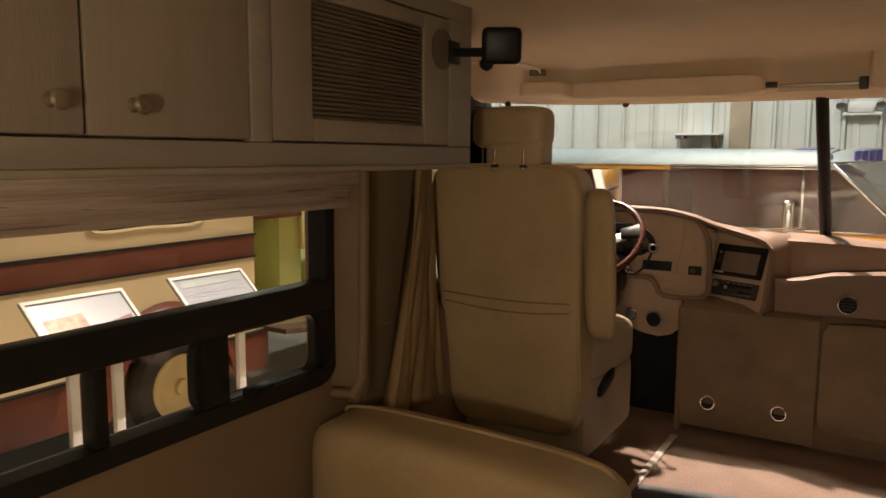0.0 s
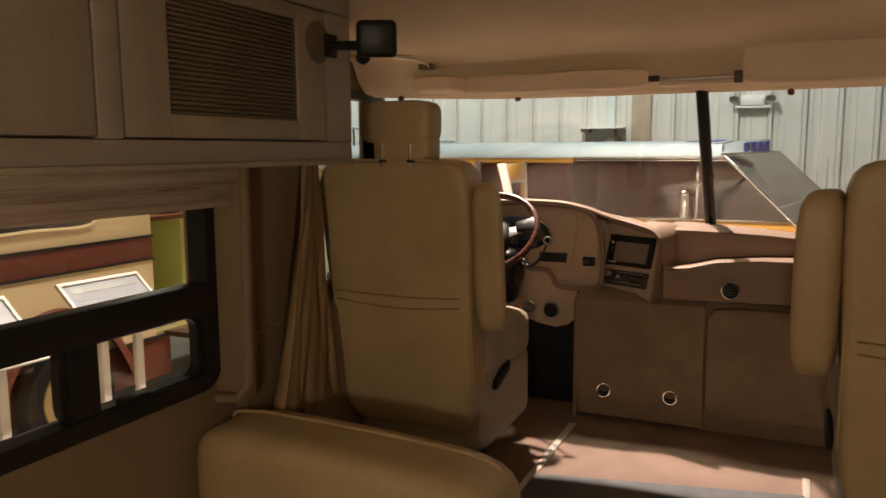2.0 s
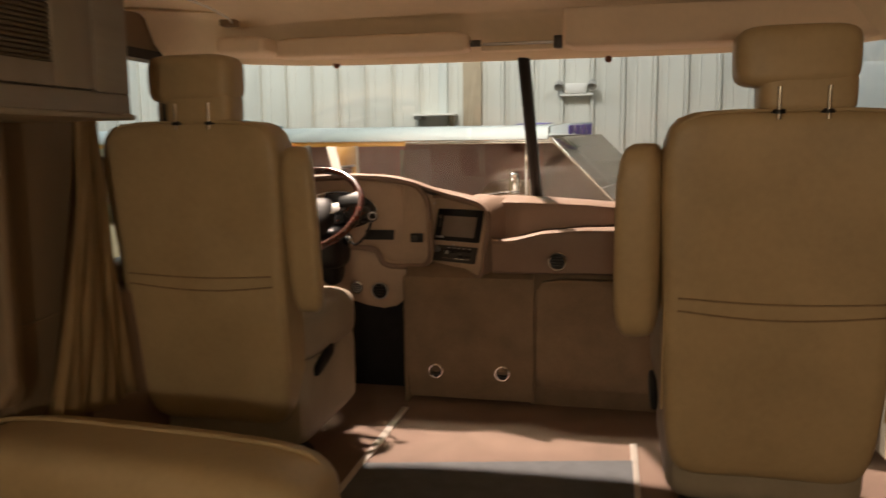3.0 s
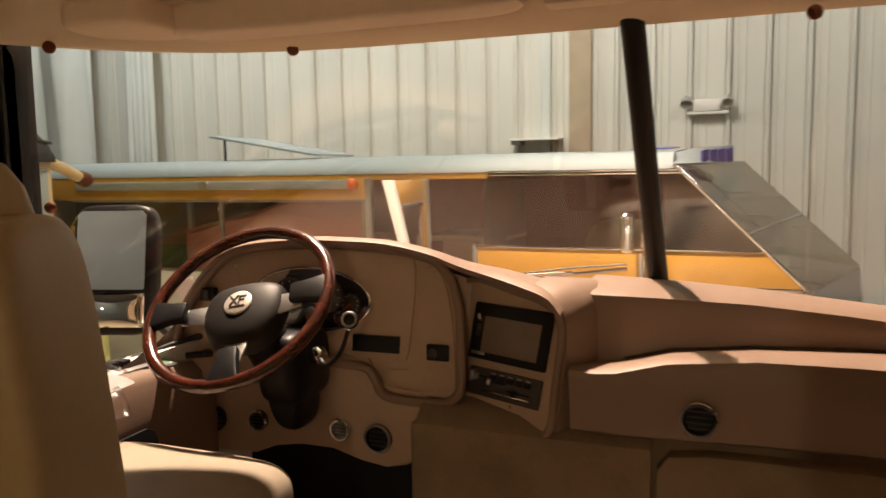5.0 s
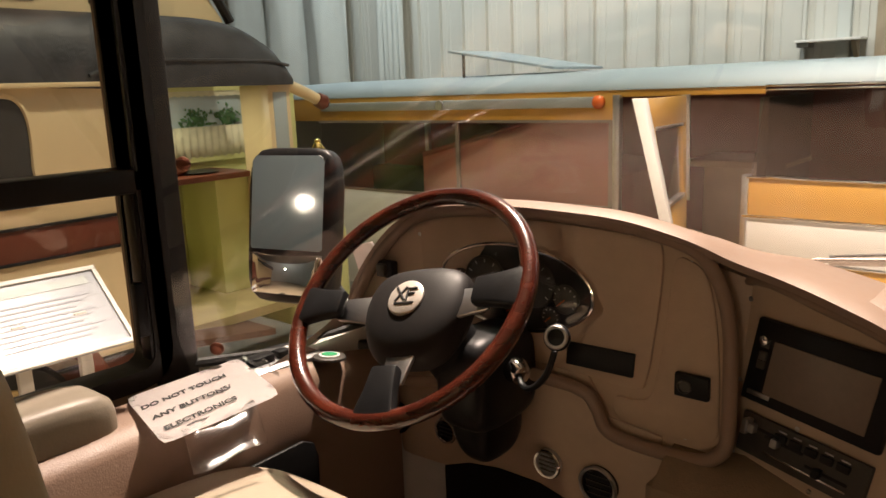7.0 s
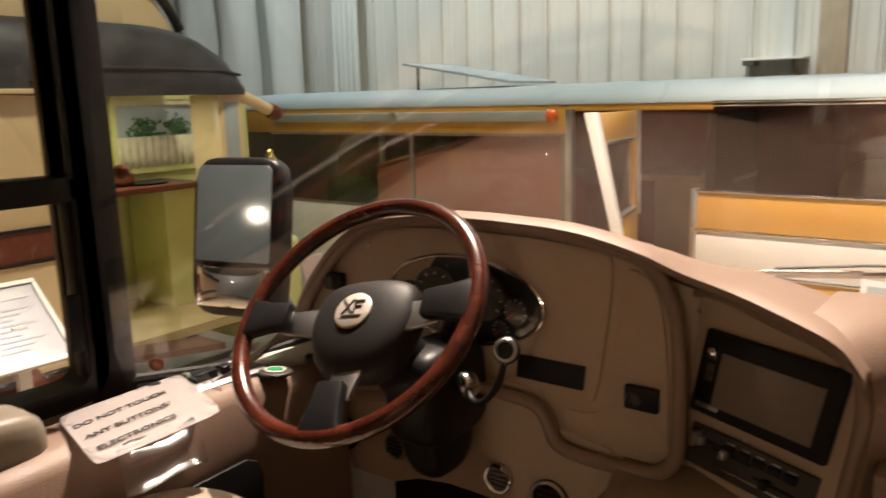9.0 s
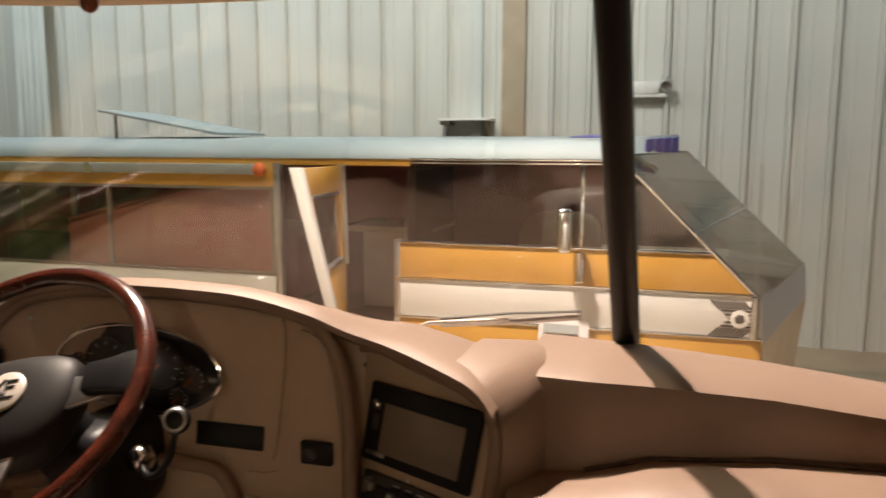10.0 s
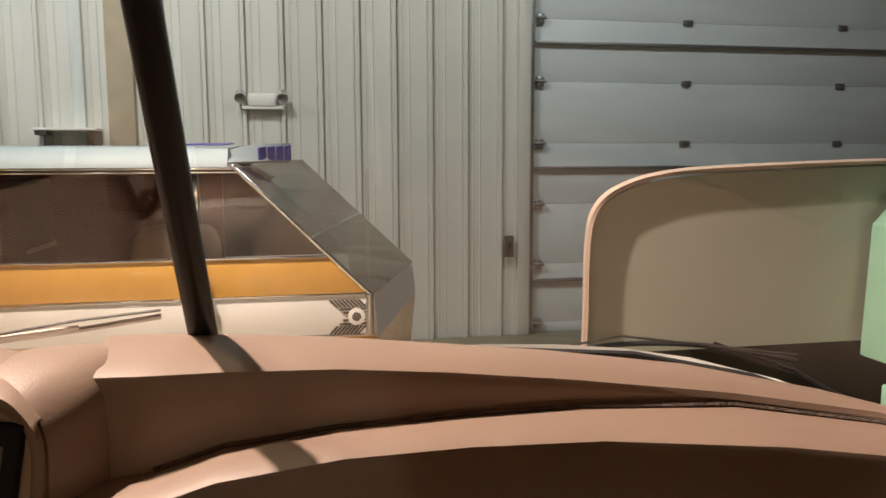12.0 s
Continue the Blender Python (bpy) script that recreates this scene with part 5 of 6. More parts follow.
body = part("side_wall", merge(side_panel(-6.2, -2.4, -0.5, 0.345), side_panel(-1.57, nose(0.37), 0.135, 0.37, x1b=nose(0.13)), side_panel(-2.4, -1.57, -0.5, -0.02)), M_VWHITE, bus, "white lower side")
part("gold_band", side_panel(-1.54, nose(0.6), 0.385, 0.6, x0b=-1.56, x1b=nose(0.39)), M_GOLD, bus, "gold painted band")
part("gold_sill", side_panel(-1.57, nose(0.12), -0.5, 0.12, x1b=nose(-0.5)), M_GOLD, bus, "gold painted sill")
part("gold_cant_rail", merge(side_panel(-6.2, -2.4, 0.935, 1.135), side_panel(-2.4, -1.47, 1.085, 1.135)), M_GOLD, bus, "gold painted band under the roof")
for z, x0, x1 in ((0.608, -1.55, nose(0.61)), (0.377, -1.57, nose(0.37)), (0.127, -1.57, nose(0.13)), (1.128, -1.47, nose(1.13)), (1.108, -1.47, nose(1.1))):
    part("trim_strip", box((x0, BY - 0.012, z - 0.007), (x1, BY + 0.005, z + 0.007), 0.003), M_CHROME, bus, "thin chrome trim strip")
win = part("side_window", slab([(-1.47, BY + 0.006, 1.1), (nose(1.1), BY + 0.006, 1.1), (nose(0.62), BY + 0.006, 0.62), (-1.53, BY + 0.006, 0.62)], (0, 0.012, 0)), M_BRONZE, bus, "bronze tinted side window")
part("window_post", box((-0.41, BY - 0.002, 0.61), (-0.39, BY + 0.006, 1.1), 0.002), M_CHROME, win)
bwin = part("rear_window", side_panel(-5.3, -2.44, 0.36, 0.925, 0.012, BY + 0.006), M_SMOKE, bus, "large smoked side window")
part("window_surround", merge(box((-5.32, BY - 0.004, 0.92), (-2.42, BY + 0.02, 0.94)), box((-5.32, BY - 0.004, 0.345), (-2.42, BY + 0.02, 0.365)), box((-2.45, BY - 0.004, 0.35), (-2.42, BY + 0.02, 0.94)), box((-3.75, BY - 0.002, 0.36), (-3.72, BY + 0.02, 0.93))), M_DARKINT, bwin)
rl = part("awning_rail", box((-5.25, BY - 0.03, 1.02), (-2.53, BY, 1.09), 0.006), M_RAIL, bus, "grey awning rail")
part("lamp", lathe([(0.045, 0), (0.045, 0.02), (0.03, 0.035), (0.005, 0.04)], (-2.52, BY - 0.005, 1.055), (0, -1, 0), 18), M_AMBER, rl, "amber marker lamp")
part("clip", lathe([(0.04, 0), (0.038, 0.012), (0.005, 0.016)], (-3.87, BY - 0.03, 1.055), (0, -1, 0), 16), M_ALU, rl)
secs = []
for x in (-6.2, -4.0, -2.0, -0.6, -0.22):
    secs.append([(x, BY - 0.01, 1.13), (x, BY, 1.17), (x, BY + 0.12, 1.245), (x, BM, 1.28), (x, BB - 0.12, 1.245), (x, BB, 1.17), (x, BB, 1.13)])
part("roof", loft(secs, 0.03), M_ROOFW, bus, "pale blue-white roof", angle=50)
# blue-striped roof scoop
part("scoop", loft([[(-0.32, BY + 0.1, 1.2), (-0.1, BY + 0.3, 1.26), (0.12, BY + 0.55, 1.28)], [(-0.22, BY, 1.15), (-0.02, BY + 0.3, 1.16), (0.12, BY + 0.55, 1.165)]], 0.02), M_ROOFW, bus)
for i in range(4):
    x = -0.06 + 0.05 * i
    part("blue_stripe", slab([(x, BY + 0.26 + 0.065 * i, 1.175), (x + 0.038, BY + 0.31 + 0.065 * i, 1.175), (x + 0.038, BY + 0.31 + 0.065 * i, 1.26 + 0.004 * i), (x, BY + 0.26 + 0.065 * i, 1.25 + 0.004 * i)], (0.01, -0.012, 0)), M_BLUE, bus, "blue stripe")
part("blue_patch", slab([(-0.5, BY + 0.14, 1.262), (-0.24, BY + 0.14, 1.262), (-0.2, BY + 0.3, 1.275), (-0.42, BY + 0.3, 1.275)], (0, 0, 0.006)), M_BLUE, bus, "blue roof patch")
flap = part("roof_hatch", slab([(-4.25, 7.55, 1.47), (-3.2, 7.55, 1.29), (-3.2, 8.3, 1.29), (-4.25, 8.3, 1.47)], (0, 0, 0.02), 0.003), M_ROOFW, bus, "raised roof hatch")
part("stay", cyl((-4.1, 7.57, 1.26), (-4.1, 7.57, 1.45), 0.012, n=8), M_BLACK, flap)
# sloping windscreen in two swept halves
for s in (0, 1):
    ya, yb = (BY, BM) if s == 0 else (BB, BM)
    ws = part("windscreen", slab([(-0.2, ya, 1.15), (0.2, yb, 1.17), (1.0, yb, 0.4), (0.6, ya, 0.36)], (0.01, 0, 0.012)), M_WSTINT, bus, "sloping smoked windscreen")
    part("frame_bar", cyl((-0.2, ya, 1.15), (0.6, ya, 0.36), 0.014, n=10), M_CHROME, ws)
    part("frame_bar", cyl((0.24, ya, 0.72), (0.62, yb, 0.79), 0.008, n=8), M_ALU, ws)
    part("nose_panel", slab([(0.6, ya, 0.36), (1.0, yb, 0.4), (1.02, yb, 0.18), (0.62, ya, 0.1)], (0.01, 0, 0.0)), M_ALU, bus, "bright metal nose panel")
    part("nose_lower", slab([(0.62, ya, 0.1), (1.02, yb, 0.18), (0.95, yb, -0.5), (0.62, ya, -0.5)], (0.01, 0, 0.0)), M_VINT, bus)
part("nose_pillar", cyl((0.58, BY - 0.01, 0.13), (0.58, BY - 0.01, 0.37), 0.025, n=12), M_CHROME, bus)
# stripes and round emblem, drawn as plain shapes
for z0, z1 in ((0.345, 0.295), (0.135, 0.185)):
    for i in range(8):
        x = 0.335 + 0.024 * i
        part("stripe", slab([(x, BY - 0.006, z0), (x + 0.015, BY - 0.006, z0), (x + 0.063, BY - 0.006, z1), (x + 0.048, BY - 0.006, z1)], (0, 0.004, 0)), M_DARKPANEL, bus, "dark slanted stripe")
for z, x0 in ((0.285, 0.4), (0.262, 0.42), (0.24, 0.44), (0.218, 0.42), (0.195, 0.4)):
    part("stripe", box((x0, BY - 0.006, z - 0.006), (0.6, BY - 0.001, z + 0.006)), M_DARKPANEL, bus, "dark speed stripe")
em = part("emblem", lathe([(0.052, 0), (0.052, 0.006), (0.044, 0.008), (0.001, 0.008)], (0.5, BY - 0.008, 0.24), (0, -1, 0), 28), M_VWHITE, bus, "round white emblem")
part("emblem_mark", lathe([(0.03, 0), (0.02, 0.003), (0.001, 0.003)], (0.5, BY - 0.016, 0.24), (0, -1, 0), 6), M_DARKPANEL, em)
mirb = part("door_mirror", merge(tube([(-0.4, BY, 0.42), (-0.4, BY - 0.12, 0.44), (-0.4, BY - 0.13, 0.6)], 0.018, 8), box((-0.52, BY - 0.2, 0.6), (-0.44, BY - 0.1, 0.86), 0.025, 3)), M_CHROME, bus, "chrome door mirror")
part("handle", box((-0.43, BY - 0.03, 0.4), (-0.38, BY, 0.58), 0.008), M_CHROME, bus)
for y, z in ((BY - 0.02, 0.98), (BY + 0.12, 0.98)):
    part("antenna", cyl((0.58, y, 0.4), (0.58, y, 0.4 + 0.72), 0.004, 0.0015, n=6), M_GALV, bus)
card = thing("information_card", (-0.6, BY - 0.1, 0.02), "small white card leaning on the gold sill", "card")
part("sheet", slab([(-0.64, BY - 0.06, 0.02), (-0.34, BY - 0.06, 0.01), (-0.34, BY - 0.02, 0.17), (-0.64, BY - 0.02, 0.18)], (0, 0.005, 0)), M_PAPER, card)
part("print", slab([(-0.61, BY - 0.046, 0.1), (-0.4, BY - 0.046, 0.095), (-0.4, BY - 0.03, 0.145), (-0.61, BY - 0.03, 0.15)], (0, -0.003, 0)), M_RAIL, card)
# door standing open across the doorway
def dp(f, z, w=0.0):
    """A point on the open door: f from its leading edge to its hinge, z its height."""
    near = Vector((-1.655 - 0.255 * z, 6.3, z))
    return near.lerp(Vector((-1.93 - 0.02 * z, 6.99, z)), f) + Vector((w, 0, 0))


def door_piece(f0, f1, z0, z1, w=0.03, z1b=None):
    return slab([dp(f0, z0), dp(f1, z0), dp(f1, z1b or z1), dp(f0, z1)], (w, 0.004, 0), 0.003)


dl = part("open_door", merge(door_piece(0.06, 1.0, 0.0, 0.5), door_piece(0.06, 1.0, 0.92, 1.085), door_piece(0.06, 0.2, 0.5, 0.92), door_piece(0.86, 1.0, 0.5, 0.92)), M_GOLD, bus, "gold door standing open")
part("leading_edge", door_piece(-0.035, 0.07, 0.0, 1.09, 0.06), M_VWHITE, dl, "white leading edge")
part("edge_strip", door_piece(0.97, 1.0, 0.45, 1.09, 0.05), M_ALU, dl)
part("door_window", slab([dp(0.2, 0.5, 0.012), dp(0.86, 0.5, 0.012), dp(0.86, 0.92, 0.012), dp(0.2, 0.92, 0.012)], (0.006, 0, 0)), M_SMOKE, dl)
part("window_trim", merge(door_piece(0.2, 0.86, 0.49, 0.51, 0.04), door_piece(0.2, 0.86, 0.91, 0.93, 0.04)), M_ALU, dl)
part("hinge_post", box((-2.41, BY - 0.03, 0.0), (-2.36, BY + 0.02, 1.1), 0.006), M_ALU, bus)
part("front_jamb", box((-1.58, BY - 0.01, -0.02), (-1.54, BY + 0.05, 0.62), 0.005), M_ALU, bus)
# what shows inside
part("interior_back", box((-6.1, 8.6, -0.1), (-0.4, 8.65, 1.1)), M_MAROON, bus, "maroon interior lining")
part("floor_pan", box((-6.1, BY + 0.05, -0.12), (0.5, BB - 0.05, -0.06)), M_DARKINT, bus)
part("tail", box((-6.22, BY, -0.5), (-6.15, BB, 1.2)), M_VWHITE, bus)
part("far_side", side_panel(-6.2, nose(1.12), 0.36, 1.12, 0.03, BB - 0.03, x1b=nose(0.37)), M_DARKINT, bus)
part("interior_seat", cushion((-0.9, 7.5, -0.05), (-0.35, 8.1, 0.75), 5, 5), M_VINT, bus)
part("interior_seat", cushion((-0.25, 7.4, -0.05), (0.1, 7.9, 0.5), 5, 5), M_DARKINT, bus)
part("interior_cabinet", box((-2.2, 8.0, -0.05), (-1.7, 8.5, 0.55), 0.01), M_VINT, bus)
part("interior_counter", box((-2.3, 7.9, 0.55), (-1.6, 8.55, 0.6), 0.008), M_VINT, bus)
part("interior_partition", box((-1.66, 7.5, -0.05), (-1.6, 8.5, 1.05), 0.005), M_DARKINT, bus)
part("red_lining", slab([(-4.15, 7.06, 0.0), (-2.5, 7.06, 0.0), (-2.46, 7.06, 0.92), (-3.1, 7.06, 0.92), (-3.6, 7.06, 0.78), (-4.15, 7.06, 0.64)], (0, 0.05, 0), 0.012), M_REDCURT, bus, "faded red upholstered partition")
part("partition_edge", tube([(-4.15, 7.085, 0.66), (-3.6, 7.085, 0.8), (-3.1, 7.085, 0.925)], 0.024, 8), M_MAROON, bus)
part("interior_bench", box((-5.2, 7.5, 0.0), (-4.25, 8.3, 0.5), 0.04), M_LEAF, bus, "dark green bench")
part("interior_post", box((-4.24, 7.2, 0.0), (-4.2, 7.24, 0.92), 0.006), M_ALU, bus)
part("interior_sofa", cushion((-5.2, 7.6, -0.05), (-2.6, 8.4, 0.6), 7, 5), M_MAROON, bus)
for x in (-5.2, -0.6):
    wl = part("wheel", lathe([(0.2, 0), (0.34, 0.01), (0.36, 0.06), (0.34, 0.2), (0.2, 0.2)], (x, BY + 0.02, GROUND + 0.36), (0, 1, 0), 28), M_TYRE, bus)
    part("rim", lathe([(0.2, -0.005), (0.18, 0.01), (0.06, 0.03), (0.05, 0.0), (0.001, 0.0)], (x, BY + 0.02, GROUND + 0.36), (0, 1, 0), 24), M_CHROME, wl)

# ---- cream house car ----
hx = -4.15
hc = thing("house_car", (-5.2, 3.6, GROUND), "cream and oxblood antique house car with black canvas roof", "house car")
part("body_side", merge(slab([(hx, -1.0, 1.32), (hx, 4.48, 1.32), (hx, 4.6, 1.25), (hx, 4.62, 1.1), (hx, 4.62, 0.57), (hx, -1.0, 0.57)], (-0.05, 0, 0), 0.004), box((hx - 0.05, -1.0, -0.22), (hx, 4.62, 0.385))), M_CREAM, hc)
part("oxblood_stripe", box((hx - 0.05, -1.0, 0.395), (hx + 0.004, 4.62, 0.56), 0.003), M_BROWN, hc, "oxblood painted stripe")
for z in (0.39, 0.566):
    part("stripe_bead", box((hx - 0.05, -1.0, z - 0.008), (hx + 0.016, 4.63, z + 0.008), 0.004), M_BLACK, hc)
part("lower_band", box((hx - 0.05, -1.0, -0.55), (hx + 0.01, 4.75, -0.235), 0.006), M_BROWN, hc, "oxblood lower band")
part("sill_bead", box((hx - 0.05, -1.0, -0.24), (hx + 0.03, 4.75, -0.222), 0.004), M_BLACK, hc)
ARCH = [(3.2, 0.7, 0), (3.6, 0.695, 0), (4.07, 0.7, 0), (4.08, 0.85, 0), (4.087, 1.08, 0), (4.05, 1.195, 0), (3.95, 1.232, 0), (3.6, 1.24, 0), (3.33, 1.232, 0), (3.23, 1.195, 0), (3.195, 1.08, 0), (3.2, 0.85, 0)]
wn = part("side_window", slab([(hx + 0.004, p.x, p.y) for p in smooth_path(ARCH, 4, True)], (-0.02, 0, 0)), M_SCREEN, hc, "arched dark side window")
part("sash", tube([(hx + 0.01, p.x, p.y) for p in smooth_path(ARCH, 4, True)], 0.014, 6, True), M_CREAM, wn)
# black roof with rounded front end
secs = []
for y in [-1.1, 1.5, 3.5, 4.6, 4.95] + [5.0 + 0.79 * math.sin(radians(9 * k)) for k in range(1, 11)]:
    q = max(0.0, (y - 5.0) / 0.79)
    h = 0.385 * max(0.02, 1 - q ** 2.6) ** 0.5
    dx = 0.04 * q ** 3
    zb = 1.285 if y < 4.5 else 1.245
    secs.append([(hx + 0.05 - dx, y, zb)] + [(hx + o - dx, y, zb + (1.29 - zb + h) * g) for o, g in ((0.055, 0.3), (0.035, 0.6), (-0.02, 0.84), (-0.1, 0.96), (-0.25, 1.0), (-1.9, 1.02))])
part("roof", loft(secs, 0.02), M_ROOFB, hc, "weathered black canvas roof", angle=70)
part("drip_rail", box((hx - 0.02, -1.1, 1.262), (hx + 0.06, 4.55, 1.288), 0.006), M_CREAM, hc)
part("roof_rib", tube([(hx + 0.062, 4.4, 1.32), (hx + 0.06, 4.62, 1.4), (hx + 0.056, 5.2, 1.4), (hx + 0.03, 5.62, 1.395), (hx + 0.01, 5.76, 1.37)], 0.011, 6), M_ROOFB, hc)
cl = part("clerestory", box((hx - 1.4, -1.0, 1.66), (hx - 0.5, 5.3, 2.1), 0.02), M_CREAM, hc, "cream raised roof cabin")
for y0 in (2.55, 3.3, 4.05, 4.72):
    part("window", box((hx - 0.505, y0, 1.75), (hx - 0.49, y0 + 0.36, 2.02), 0.01), M_SCREEN, cl)
part("arched_end", tube(smooth_path([(hx - 0.48, 5.0, 2.12), (hx - 0.48, 5.3, 2.05), (hx - 0.48, 5.55, 1.88), (hx - 0.48, 5.68, 1.68)], 6), 0.035, 8), M_BLACK, cl)
part("end_board", slab([(hx - 0.5, 5.28, 1.66), (hx - 0.5, 5.64, 1.68), (hx - 0.5, 5.5, 1.88), (hx - 0.5, 5.28, 2.05)], (-0.05, 0, 0)), M_CREAM, cl)
# open cab with a lime interior
part("cab_back_wall", box((hx - 1.05, 4.62, -0.2), (hx - 1.0, 6.6, 1.28)), M_LIME, hc, "pale lime cab lining")
part("cab_rear_wall", box((hx - 1.0, 4.6, -0.2), (hx - 0.05, 4.64, 1.28)), M_LIME, hc)
part("cab_floor", box((hx - 1.0, 4.62, -0.26), (hx + 0.0, 5.9, -0.2)), M_CABFLOOR, hc, "worn tan cab floor")
part("cab_post", box((hx - 0.13, 5.6, -0.2), (hx - 0.02, 5.78, 1.28), 0.01), M_CREAM, hc)
part("cab_sidelight", box((hx - 0.03, 5.635, 0.72), (hx - 0.016, 5.745, 1.2), 0.004), M_SKYGLASS, hc, "narrow grey side light")
part("cab_front_frame", slab([(hx - 0.14, 5.66, 1.25), (hx - 0.5, 5.72, 1.25), (hx - 0.5, 5.72, 0.3), (hx - 0.14, 5.66, 0.3)], (0, 0.03, 0)), M_CREAM, hc)
cw = part("cab_window", box((hx - 1.0, 5.42, 0.76), (hx - 0.985, 6.08, 1.24)), M_SKYGLASS, hc, "grey-blue cab window")
part("window_frame", ring_plate(5.75, 0.36, 0.99, 0.28, 0.04, flat_x(hx - 0.985), (0.03, 0, 0), 0.004), M_LIME, cw)
secs = [[(hx - 0.96 + 0.012 * math.sin(i * 1.7), 5.42 + 0.66 * i / 40, z) for i in range(41)] for z in (0.74, 0.85, 0.97)]
part("cafe_curtain", loft(secs, 0.003), M_LACE, cw, "gathered lace half curtain", angle=180)
part("lace_edge", loft([[(hx - 0.965, 5.42 + 0.66 * i / 40, z - (0.012 * abs(math.sin(i * 0.8)) if z < 1.21 else 0)) for i in range(41)] for z in (1.2, 1.24)], 0.003), M_LACE, cw)
rng = random.Random(4)
lv = []
for i in range(150):
    cxx = rng.choice((5.6, 5.68, 5.9, 5.95))
    p = Vector((hx - 0.97, cxx + rng.gauss(0, 0.06), 0.98 + abs(rng.gauss(0, 0.06))))
    s = rng.uniform(0.012, 0.026)
    lv.append(moved(slab([(0, -s, 0), (0, 0, s * 0.6), (0, s, 0), (0, 0, -s * 0.6)], (0.003, 0, 0)), Matrix.Translation(p) @ Matrix.Rotation(rng.uniform(-1.5, 1.5), 4, "X") @ Matrix.Rotation(rng.uniform(-0.7, 0.7), 4, "Z")))
plant = tagged(part("foliage", merge(*lv), M_LEAF, cw, "green leaves behind the curtain"), kind="")
part("counter", box((hx - 0.98, 5.0, 0.62), (hx - 0.45, 5.75, 0.66), 0.006), M_BROWN, hc)
part("cab_cupboard", box((hx - 0.95, 5.45, -0.2), (hx - 0.5, 5.75, 0.62), 0.008), M_LIME, hc)
pot = thing("copper_kettle", (hx - 0.7, 5.3, 0.66), "dark copper kettle on the cab counter", "kettle")
part("body", lathe([(0.06, 0), (0.085, 0.03), (0.08, 0.075), (0.04, 0.11), (0.012, 0.12)], (hx - 0.7, 5.28, 0.66), (0, 0, 1), 18), M_COPPER, pot)
part("tray", lathe([(0.14, 0), (0.16, 0.012), (0.15, 0.014), (0.005, 0.01)], (hx - 0.7, 5.44, 0.66), (0, 0, 1), 20), M_BLACK, pot)
st = thing("folding_stand", (hx - 0.5, 4.9, -0.2), "dark folding tray stand in the cab", "stand")
part("leg", cyl((hx - 0.6, 4.72, -0.2), (hx - 0.6, 5.05, 0.3), 0.012, n=8), M_BLACK, st)
part("leg", cyl((hx - 0.6, 5.05, -0.2), (hx - 0.6, 4.72, 0.3), 0.012, n=8), M_BLACK, st)
part("top_rail", cyl((hx - 0.6, 4.66, 0.31), (hx - 0.6, 5.1, 0.31), 0.018, n=8), M_BROWN, st)
aw = part("awning_roll", tube([(hx - 0.06, 5.78, 1.25), (hx - 0.04, 5.92, 1.19), (hx - 0.03, 6.02, 1.14)], 0.04, 10), M_CREAM, hc, "rolled cream awning end")
part("awning_tip", lathe([(0.05, 0), (0.055, 0.06), (0.03, 0.09)], (hx - 0.03, 6.02, 1.14), (0.1, 0.9, -0.4), 12), M_BROWN, aw)
part("running_board", slab([(hx + 0.25, 4.7, -0.2), (hx + 0.25, 5.3, -0.28), (hx - 0.1, 5.3, -0.28), (hx - 0.1, 4.7, -0.2)], (0, 0, -0.04)), M_BOARD, hc)
for y in (3.72, 0.2):
    wl = part("wheel", lathe([(0.22, 0), (0.34, 0.0), (0.37, 0.04), (0.37, 0.09), (0.34, 0.13), (0.22, 0.13)], (hx + 0.02, y, GROUND + 0.37), (1, 0, 0), 32), M_TYRE, hc, "black tyre")
    part("rim", lathe([(0.235, 0.122), (0.23, 0.142), (0.2, 0.142), (0.19, 0.134), (0.06, 0.136), (0.055, 0.17), (0.001, 0.175)], (hx + 0.02, y, GROUND + 0.37), (1, 0, 0), 28), M_WHEELCREAM, wl, "cream painted wheel rim")
    part("mudguard", tube(smooth_path([(hx + 0.08, y - 0.62, GROUND + 0.3), (hx + 0.08, y - 0.4, GROUND + 0.72), (hx + 0.08, y, GROUND + 0.9), (hx + 0.08, y + 0.4, GROUND + 0.72), (hx + 0.08, y + 0.62, GROUND + 0.3)], 6), 0.09, 10, flat=0.25), M_BROWN, hc, "oxblood mudguard")
part("cab_nose", box((hx - 1.0, 5.8, -0.5), (hx - 0.2, 6.4, 0.2), 0.06, 3), M_LIME, hc)

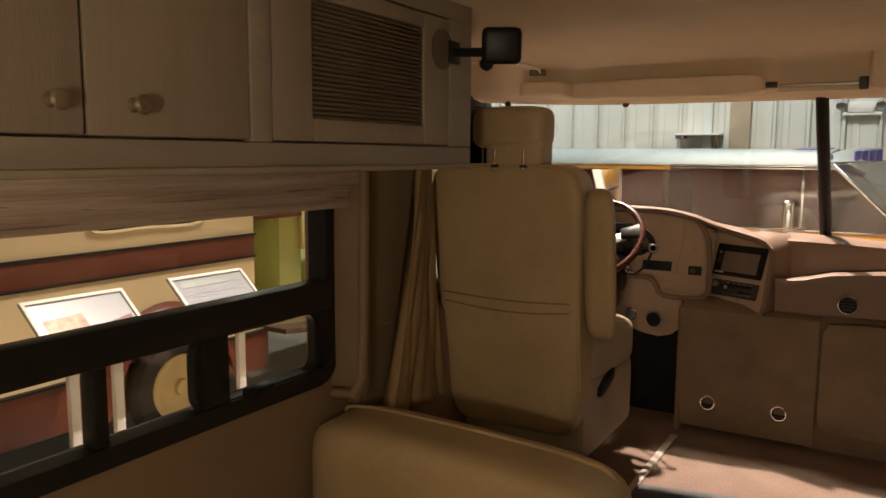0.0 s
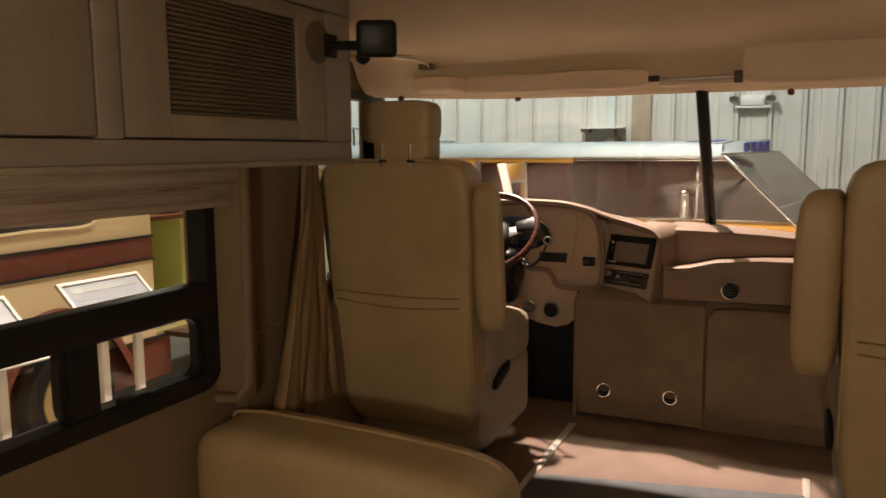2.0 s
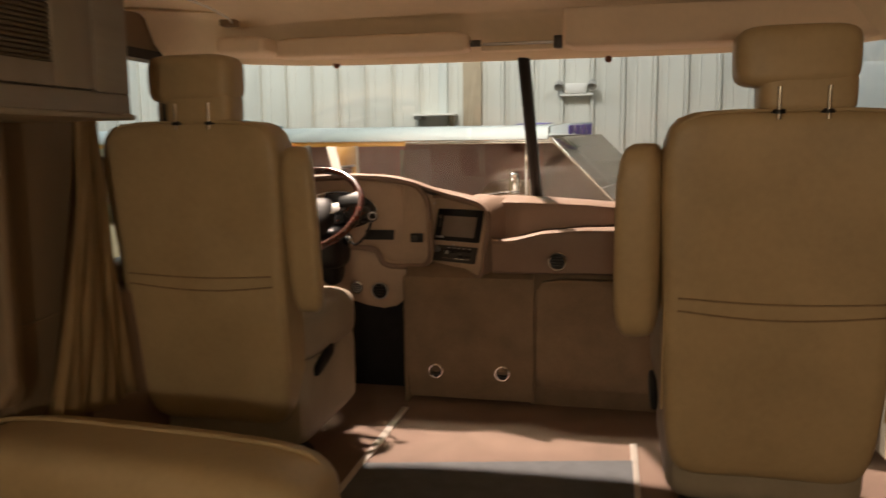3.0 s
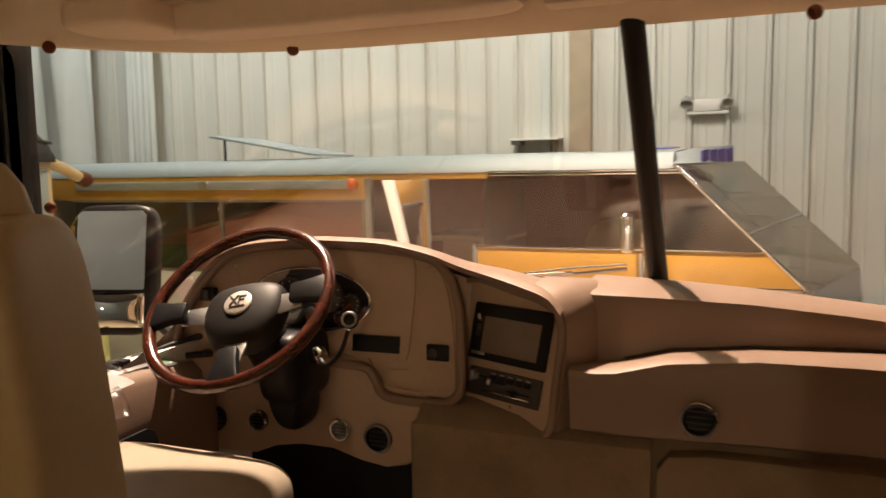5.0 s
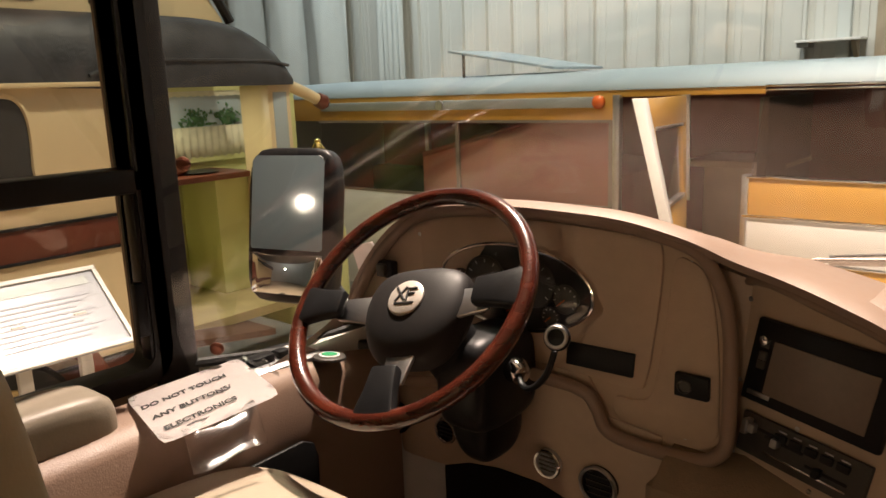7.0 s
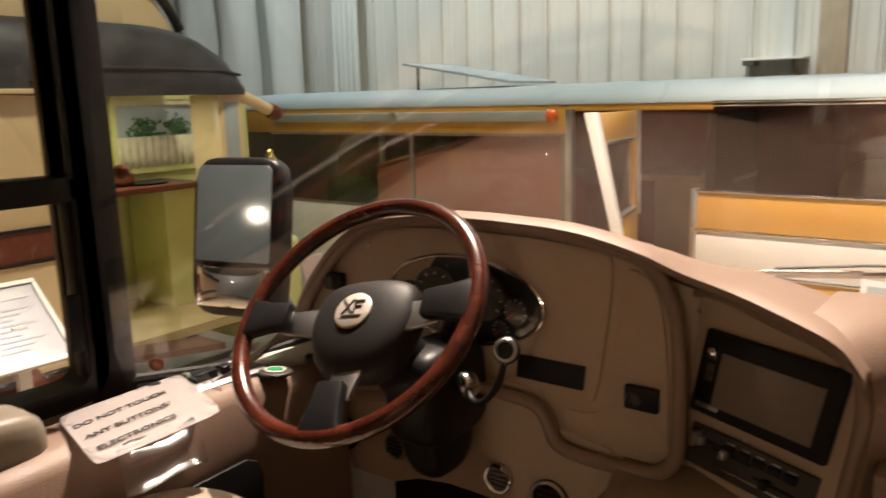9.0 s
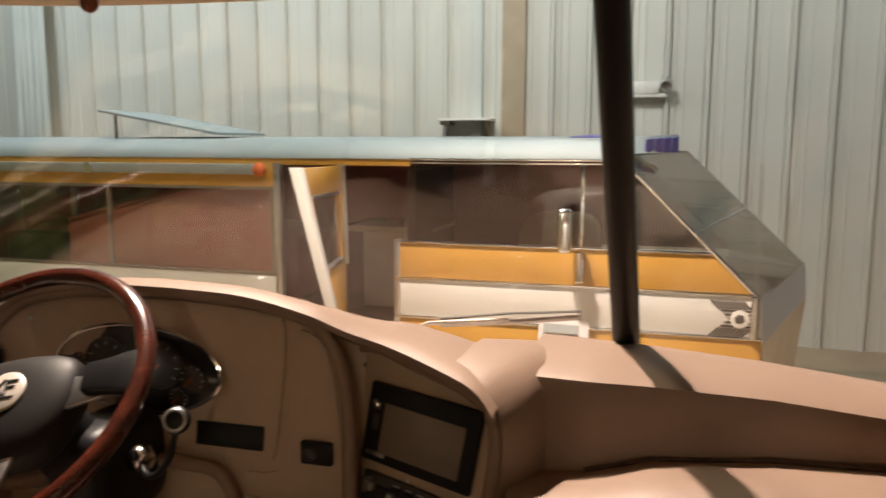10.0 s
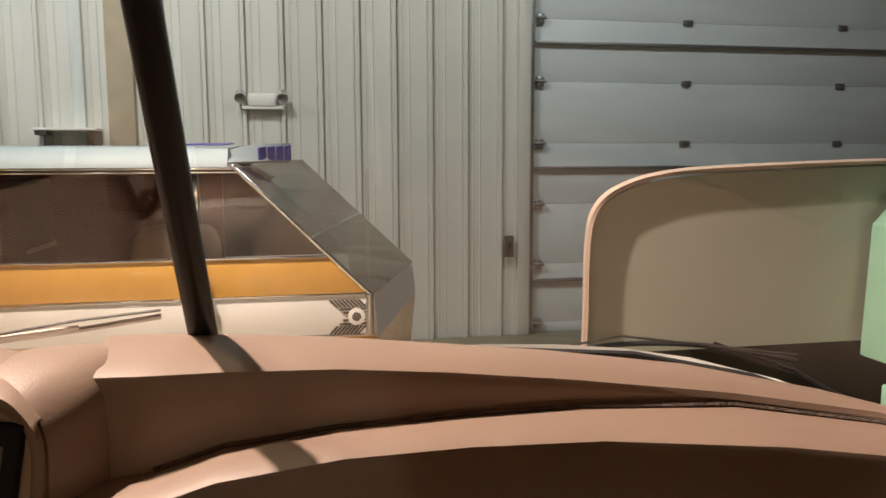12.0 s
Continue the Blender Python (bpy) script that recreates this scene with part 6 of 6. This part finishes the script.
# exhibit signs on white stands
def sign(y0, label, photo):
    s = thing("exhibit_sign", (-3.7, y0 + 0.3, GROUND), label, "exhibit sign", "exhibit signs on stands")
    a, b = Vector((-3.88, y0, 0.37)), Vector((-3.55, y0 + 0.02, 0.03))
    w = Vector((0.02, 0.64, -0.005))
    nn = (b - a).cross(w).normalized()
    if nn.z < 0:
        nn = -nn

    def sp(p, q, h=0.0):
        return a + w * p + (b - a) * q + nn * h
    part("panel", slab([sp(0, 0), sp(1, 0), sp(1, 1), sp(0, 1)], -nn * 0.01), M_SIGNPANEL, s)
    part("frame", merge(*[slab([sp(*p, 0.001), sp(*q, 0.001), sp(*r, 0.001), sp(*t, 0.001)], nn * 0.012, 0.002) for p, q, r, t in (
        ((0, 0), (1, 0), (1, 0.05), (0, 0.05)), ((0, 0.95), (1, 0.95), (1, 1), (0, 1)), ((0, 0.05), (0.035, 0.05), (0.035, 0.95), (0, 0.95)), ((0.965, 0.05), (1, 0.05), (1, 0.95), (0.965, 0.95)))]), M_WHITE, s, "white frame")
    if photo:
        part("photo", slab([sp(0.1, 0.3, 0.001), sp(0.48, 0.27, 0.001), sp(0.5, 0.88, 0.001), sp(0.12, 0.9, 0.001)], nn * 0.002), M_PHOTO, s, "printed photograph")
        part("photo", slab([sp(0.56, 0.5, 0.001), sp(0.93, 0.4, 0.001), sp(0.93, 0.85, 0.001), sp(0.56, 0.88, 0.001)], nn * 0.002), M_BROWN, s, "printed photograph")
    else:
        part("title_bar", slab([sp(0.1, 0.1, 0.001), sp(0.9, 0.1, 0.001), sp(0.9, 0.2, 0.001), sp(0.1, 0.2, 0.001)], nn * 0.002), M_RAIL, s, "grey-blue title bar")
        for i in range(9):
            part("text_bar", slab([sp(0.12, 0.3 + 0.06 * i, 0.001), sp(0.86 - 0.07 * (i % 3), 0.3 + 0.06 * i, 0.001), sp(0.86 - 0.07 * (i % 3), 0.325 + 0.06 * i, 0.001), sp(0.12, 0.325 + 0.06 * i, 0.001)], nn * 0.0015), M_PRINT, s)
    for q in (0.28, 0.72):
        p = sp(q, 0.5)
        part("leg", box((p.x - 0.02, p.y - 0.03, GROUND), (p.x + 0.02, p.y + 0.03, p.z - 0.005), 0.004), M_WHITE, s, "white post")
    part("foot", box((-3.95, y0 + 0.08, GROUND), (-3.5, y0 + 0.56, GROUND + 0.03), 0.006), M_WHITE, s)


sign(3.54, "tilted exhibit sign with printed text in a white frame", False)
sign(2.54, "tilted exhibit sign with photographs in a white frame", True)

# ---- white trailer with a rounded corner, and a mint vehicle behind ----
tr = thing("camper_trailer", (2.4, 6.8, GROUND), "off-white camper trailer with rounded corners and pink trim", "trailer")
prof = [(1.57, 0.2), (1.575, 0.4), (1.58, 0.75), (1.62, 0.92), (1.75, 1.03), (2.0, 1.1), (2.4, 1.13), (3.3, 1.16), (3.9, 1.16), (3.9, 0.2)]
sm = [(p.x, p.y) for p in smooth_path([(x, z, 0) for x, z in prof[:-1]], 5)] + [(3.9, 0.2)]
part("front_face", slab([(x + 0.03, 6.1, z - 0.03) for x, z in sm], (0, 0.02, 0)), M_TRAILER, tr)
part("edge_trim", loft([[(x, 6.05, z), (x + 0.012, 6.07, z + 0.012), (x + 0.02, 6.13, z + 0.012)] for x, z in sm[:-1]], 0.02), M_PINK, tr, "pink rounded edge trim", angle=60)
part("body", loft([[(x + 0.03, 6.12, z) for x, z in sm], [(x * 0.55 + 2.0, 8.2, z - 0.02) for x, z in sm]], 0.02), M_TRAILER, tr, angle=60)
# dark block put in for the shadow beneath the trailer
part("underbody_shade", box((2.3, 6.3, -0.42), (3.8, 7.2, 0.21), 0.02), M_DARKPANEL, tr, "dark block standing in for shade under the body")
part("wheel", lathe([(0.2, 0), (0.3, 0), (0.33, 0.04), (0.33, 0.14), (0.3, 0.18), (0.2, 0.18)], (2.6, 6.9, GROUND + 0.33), (1, 0, 0), 28), M_TYRE, tr, "black tyre")
mg = thing("mint_vehicle", (3.9, 6.0, GROUND), "mint green vehicle front with a tan bumper strip", "vehicle")
part("body", slab([(3.17, 6.05, 0.1), (3.2, 6.05, 0.82), (3.35, 6.05, 0.98), (4.4, 6.05, 1.02), (4.4, 6.05, 0.1)], (0, -0.3, 0), 0.01), M_MINT, mg)
part("bumper_strip", box((3.12, 5.7, 0.02), (4.4, 5.76, 0.1), 0.01), M_PINK, mg)
part("lower_body", box((3.1, 5.74, -0.6), (4.4, 5.8, 0.015), 0.01), M_MINT, mg)
for x in (3.16, 3.4, 3.64, 3.88):
    part("rivet", lathe([(0.009, 0), (0.008, 0.004), (0.002, 0.006)], (x, 5.74, -0.02), (0, -1, 0), 10), M_GALV, mg)

# brass side lamp standing on the house car's nose
bl = thing("brass_lamp", (hx - 0.15, 6.1, 0.5), "polished brass carriage lamp on the house car's nose", "lamp")
part("body", lathe([(0.03, 0), (0.05, 0.015), (0.045, 0.05), (0.055, 0.06), (0.055, 0.13), (0.045, 0.14), (0.02, 0.175), (0.026, 0.19), (0.006, 0.205)], (hx - 0.15, 6.1, 0.66), (0, 0, 1), 20), M_BRASS, bl)
part("post", cyl((hx - 0.15, 6.1, 0.2), (hx - 0.15, 6.1, 0.665), 0.014, n=10), M_BRASS, bl)
part("lens", lathe([(0.045, 0), (0.045, 0.012), (0.03, 0.02), (0.003, 0.023)], (hx - 0.11, 6.06, 0.755), (0.7, -0.7, 0), 18), M_CLEAR, bl)
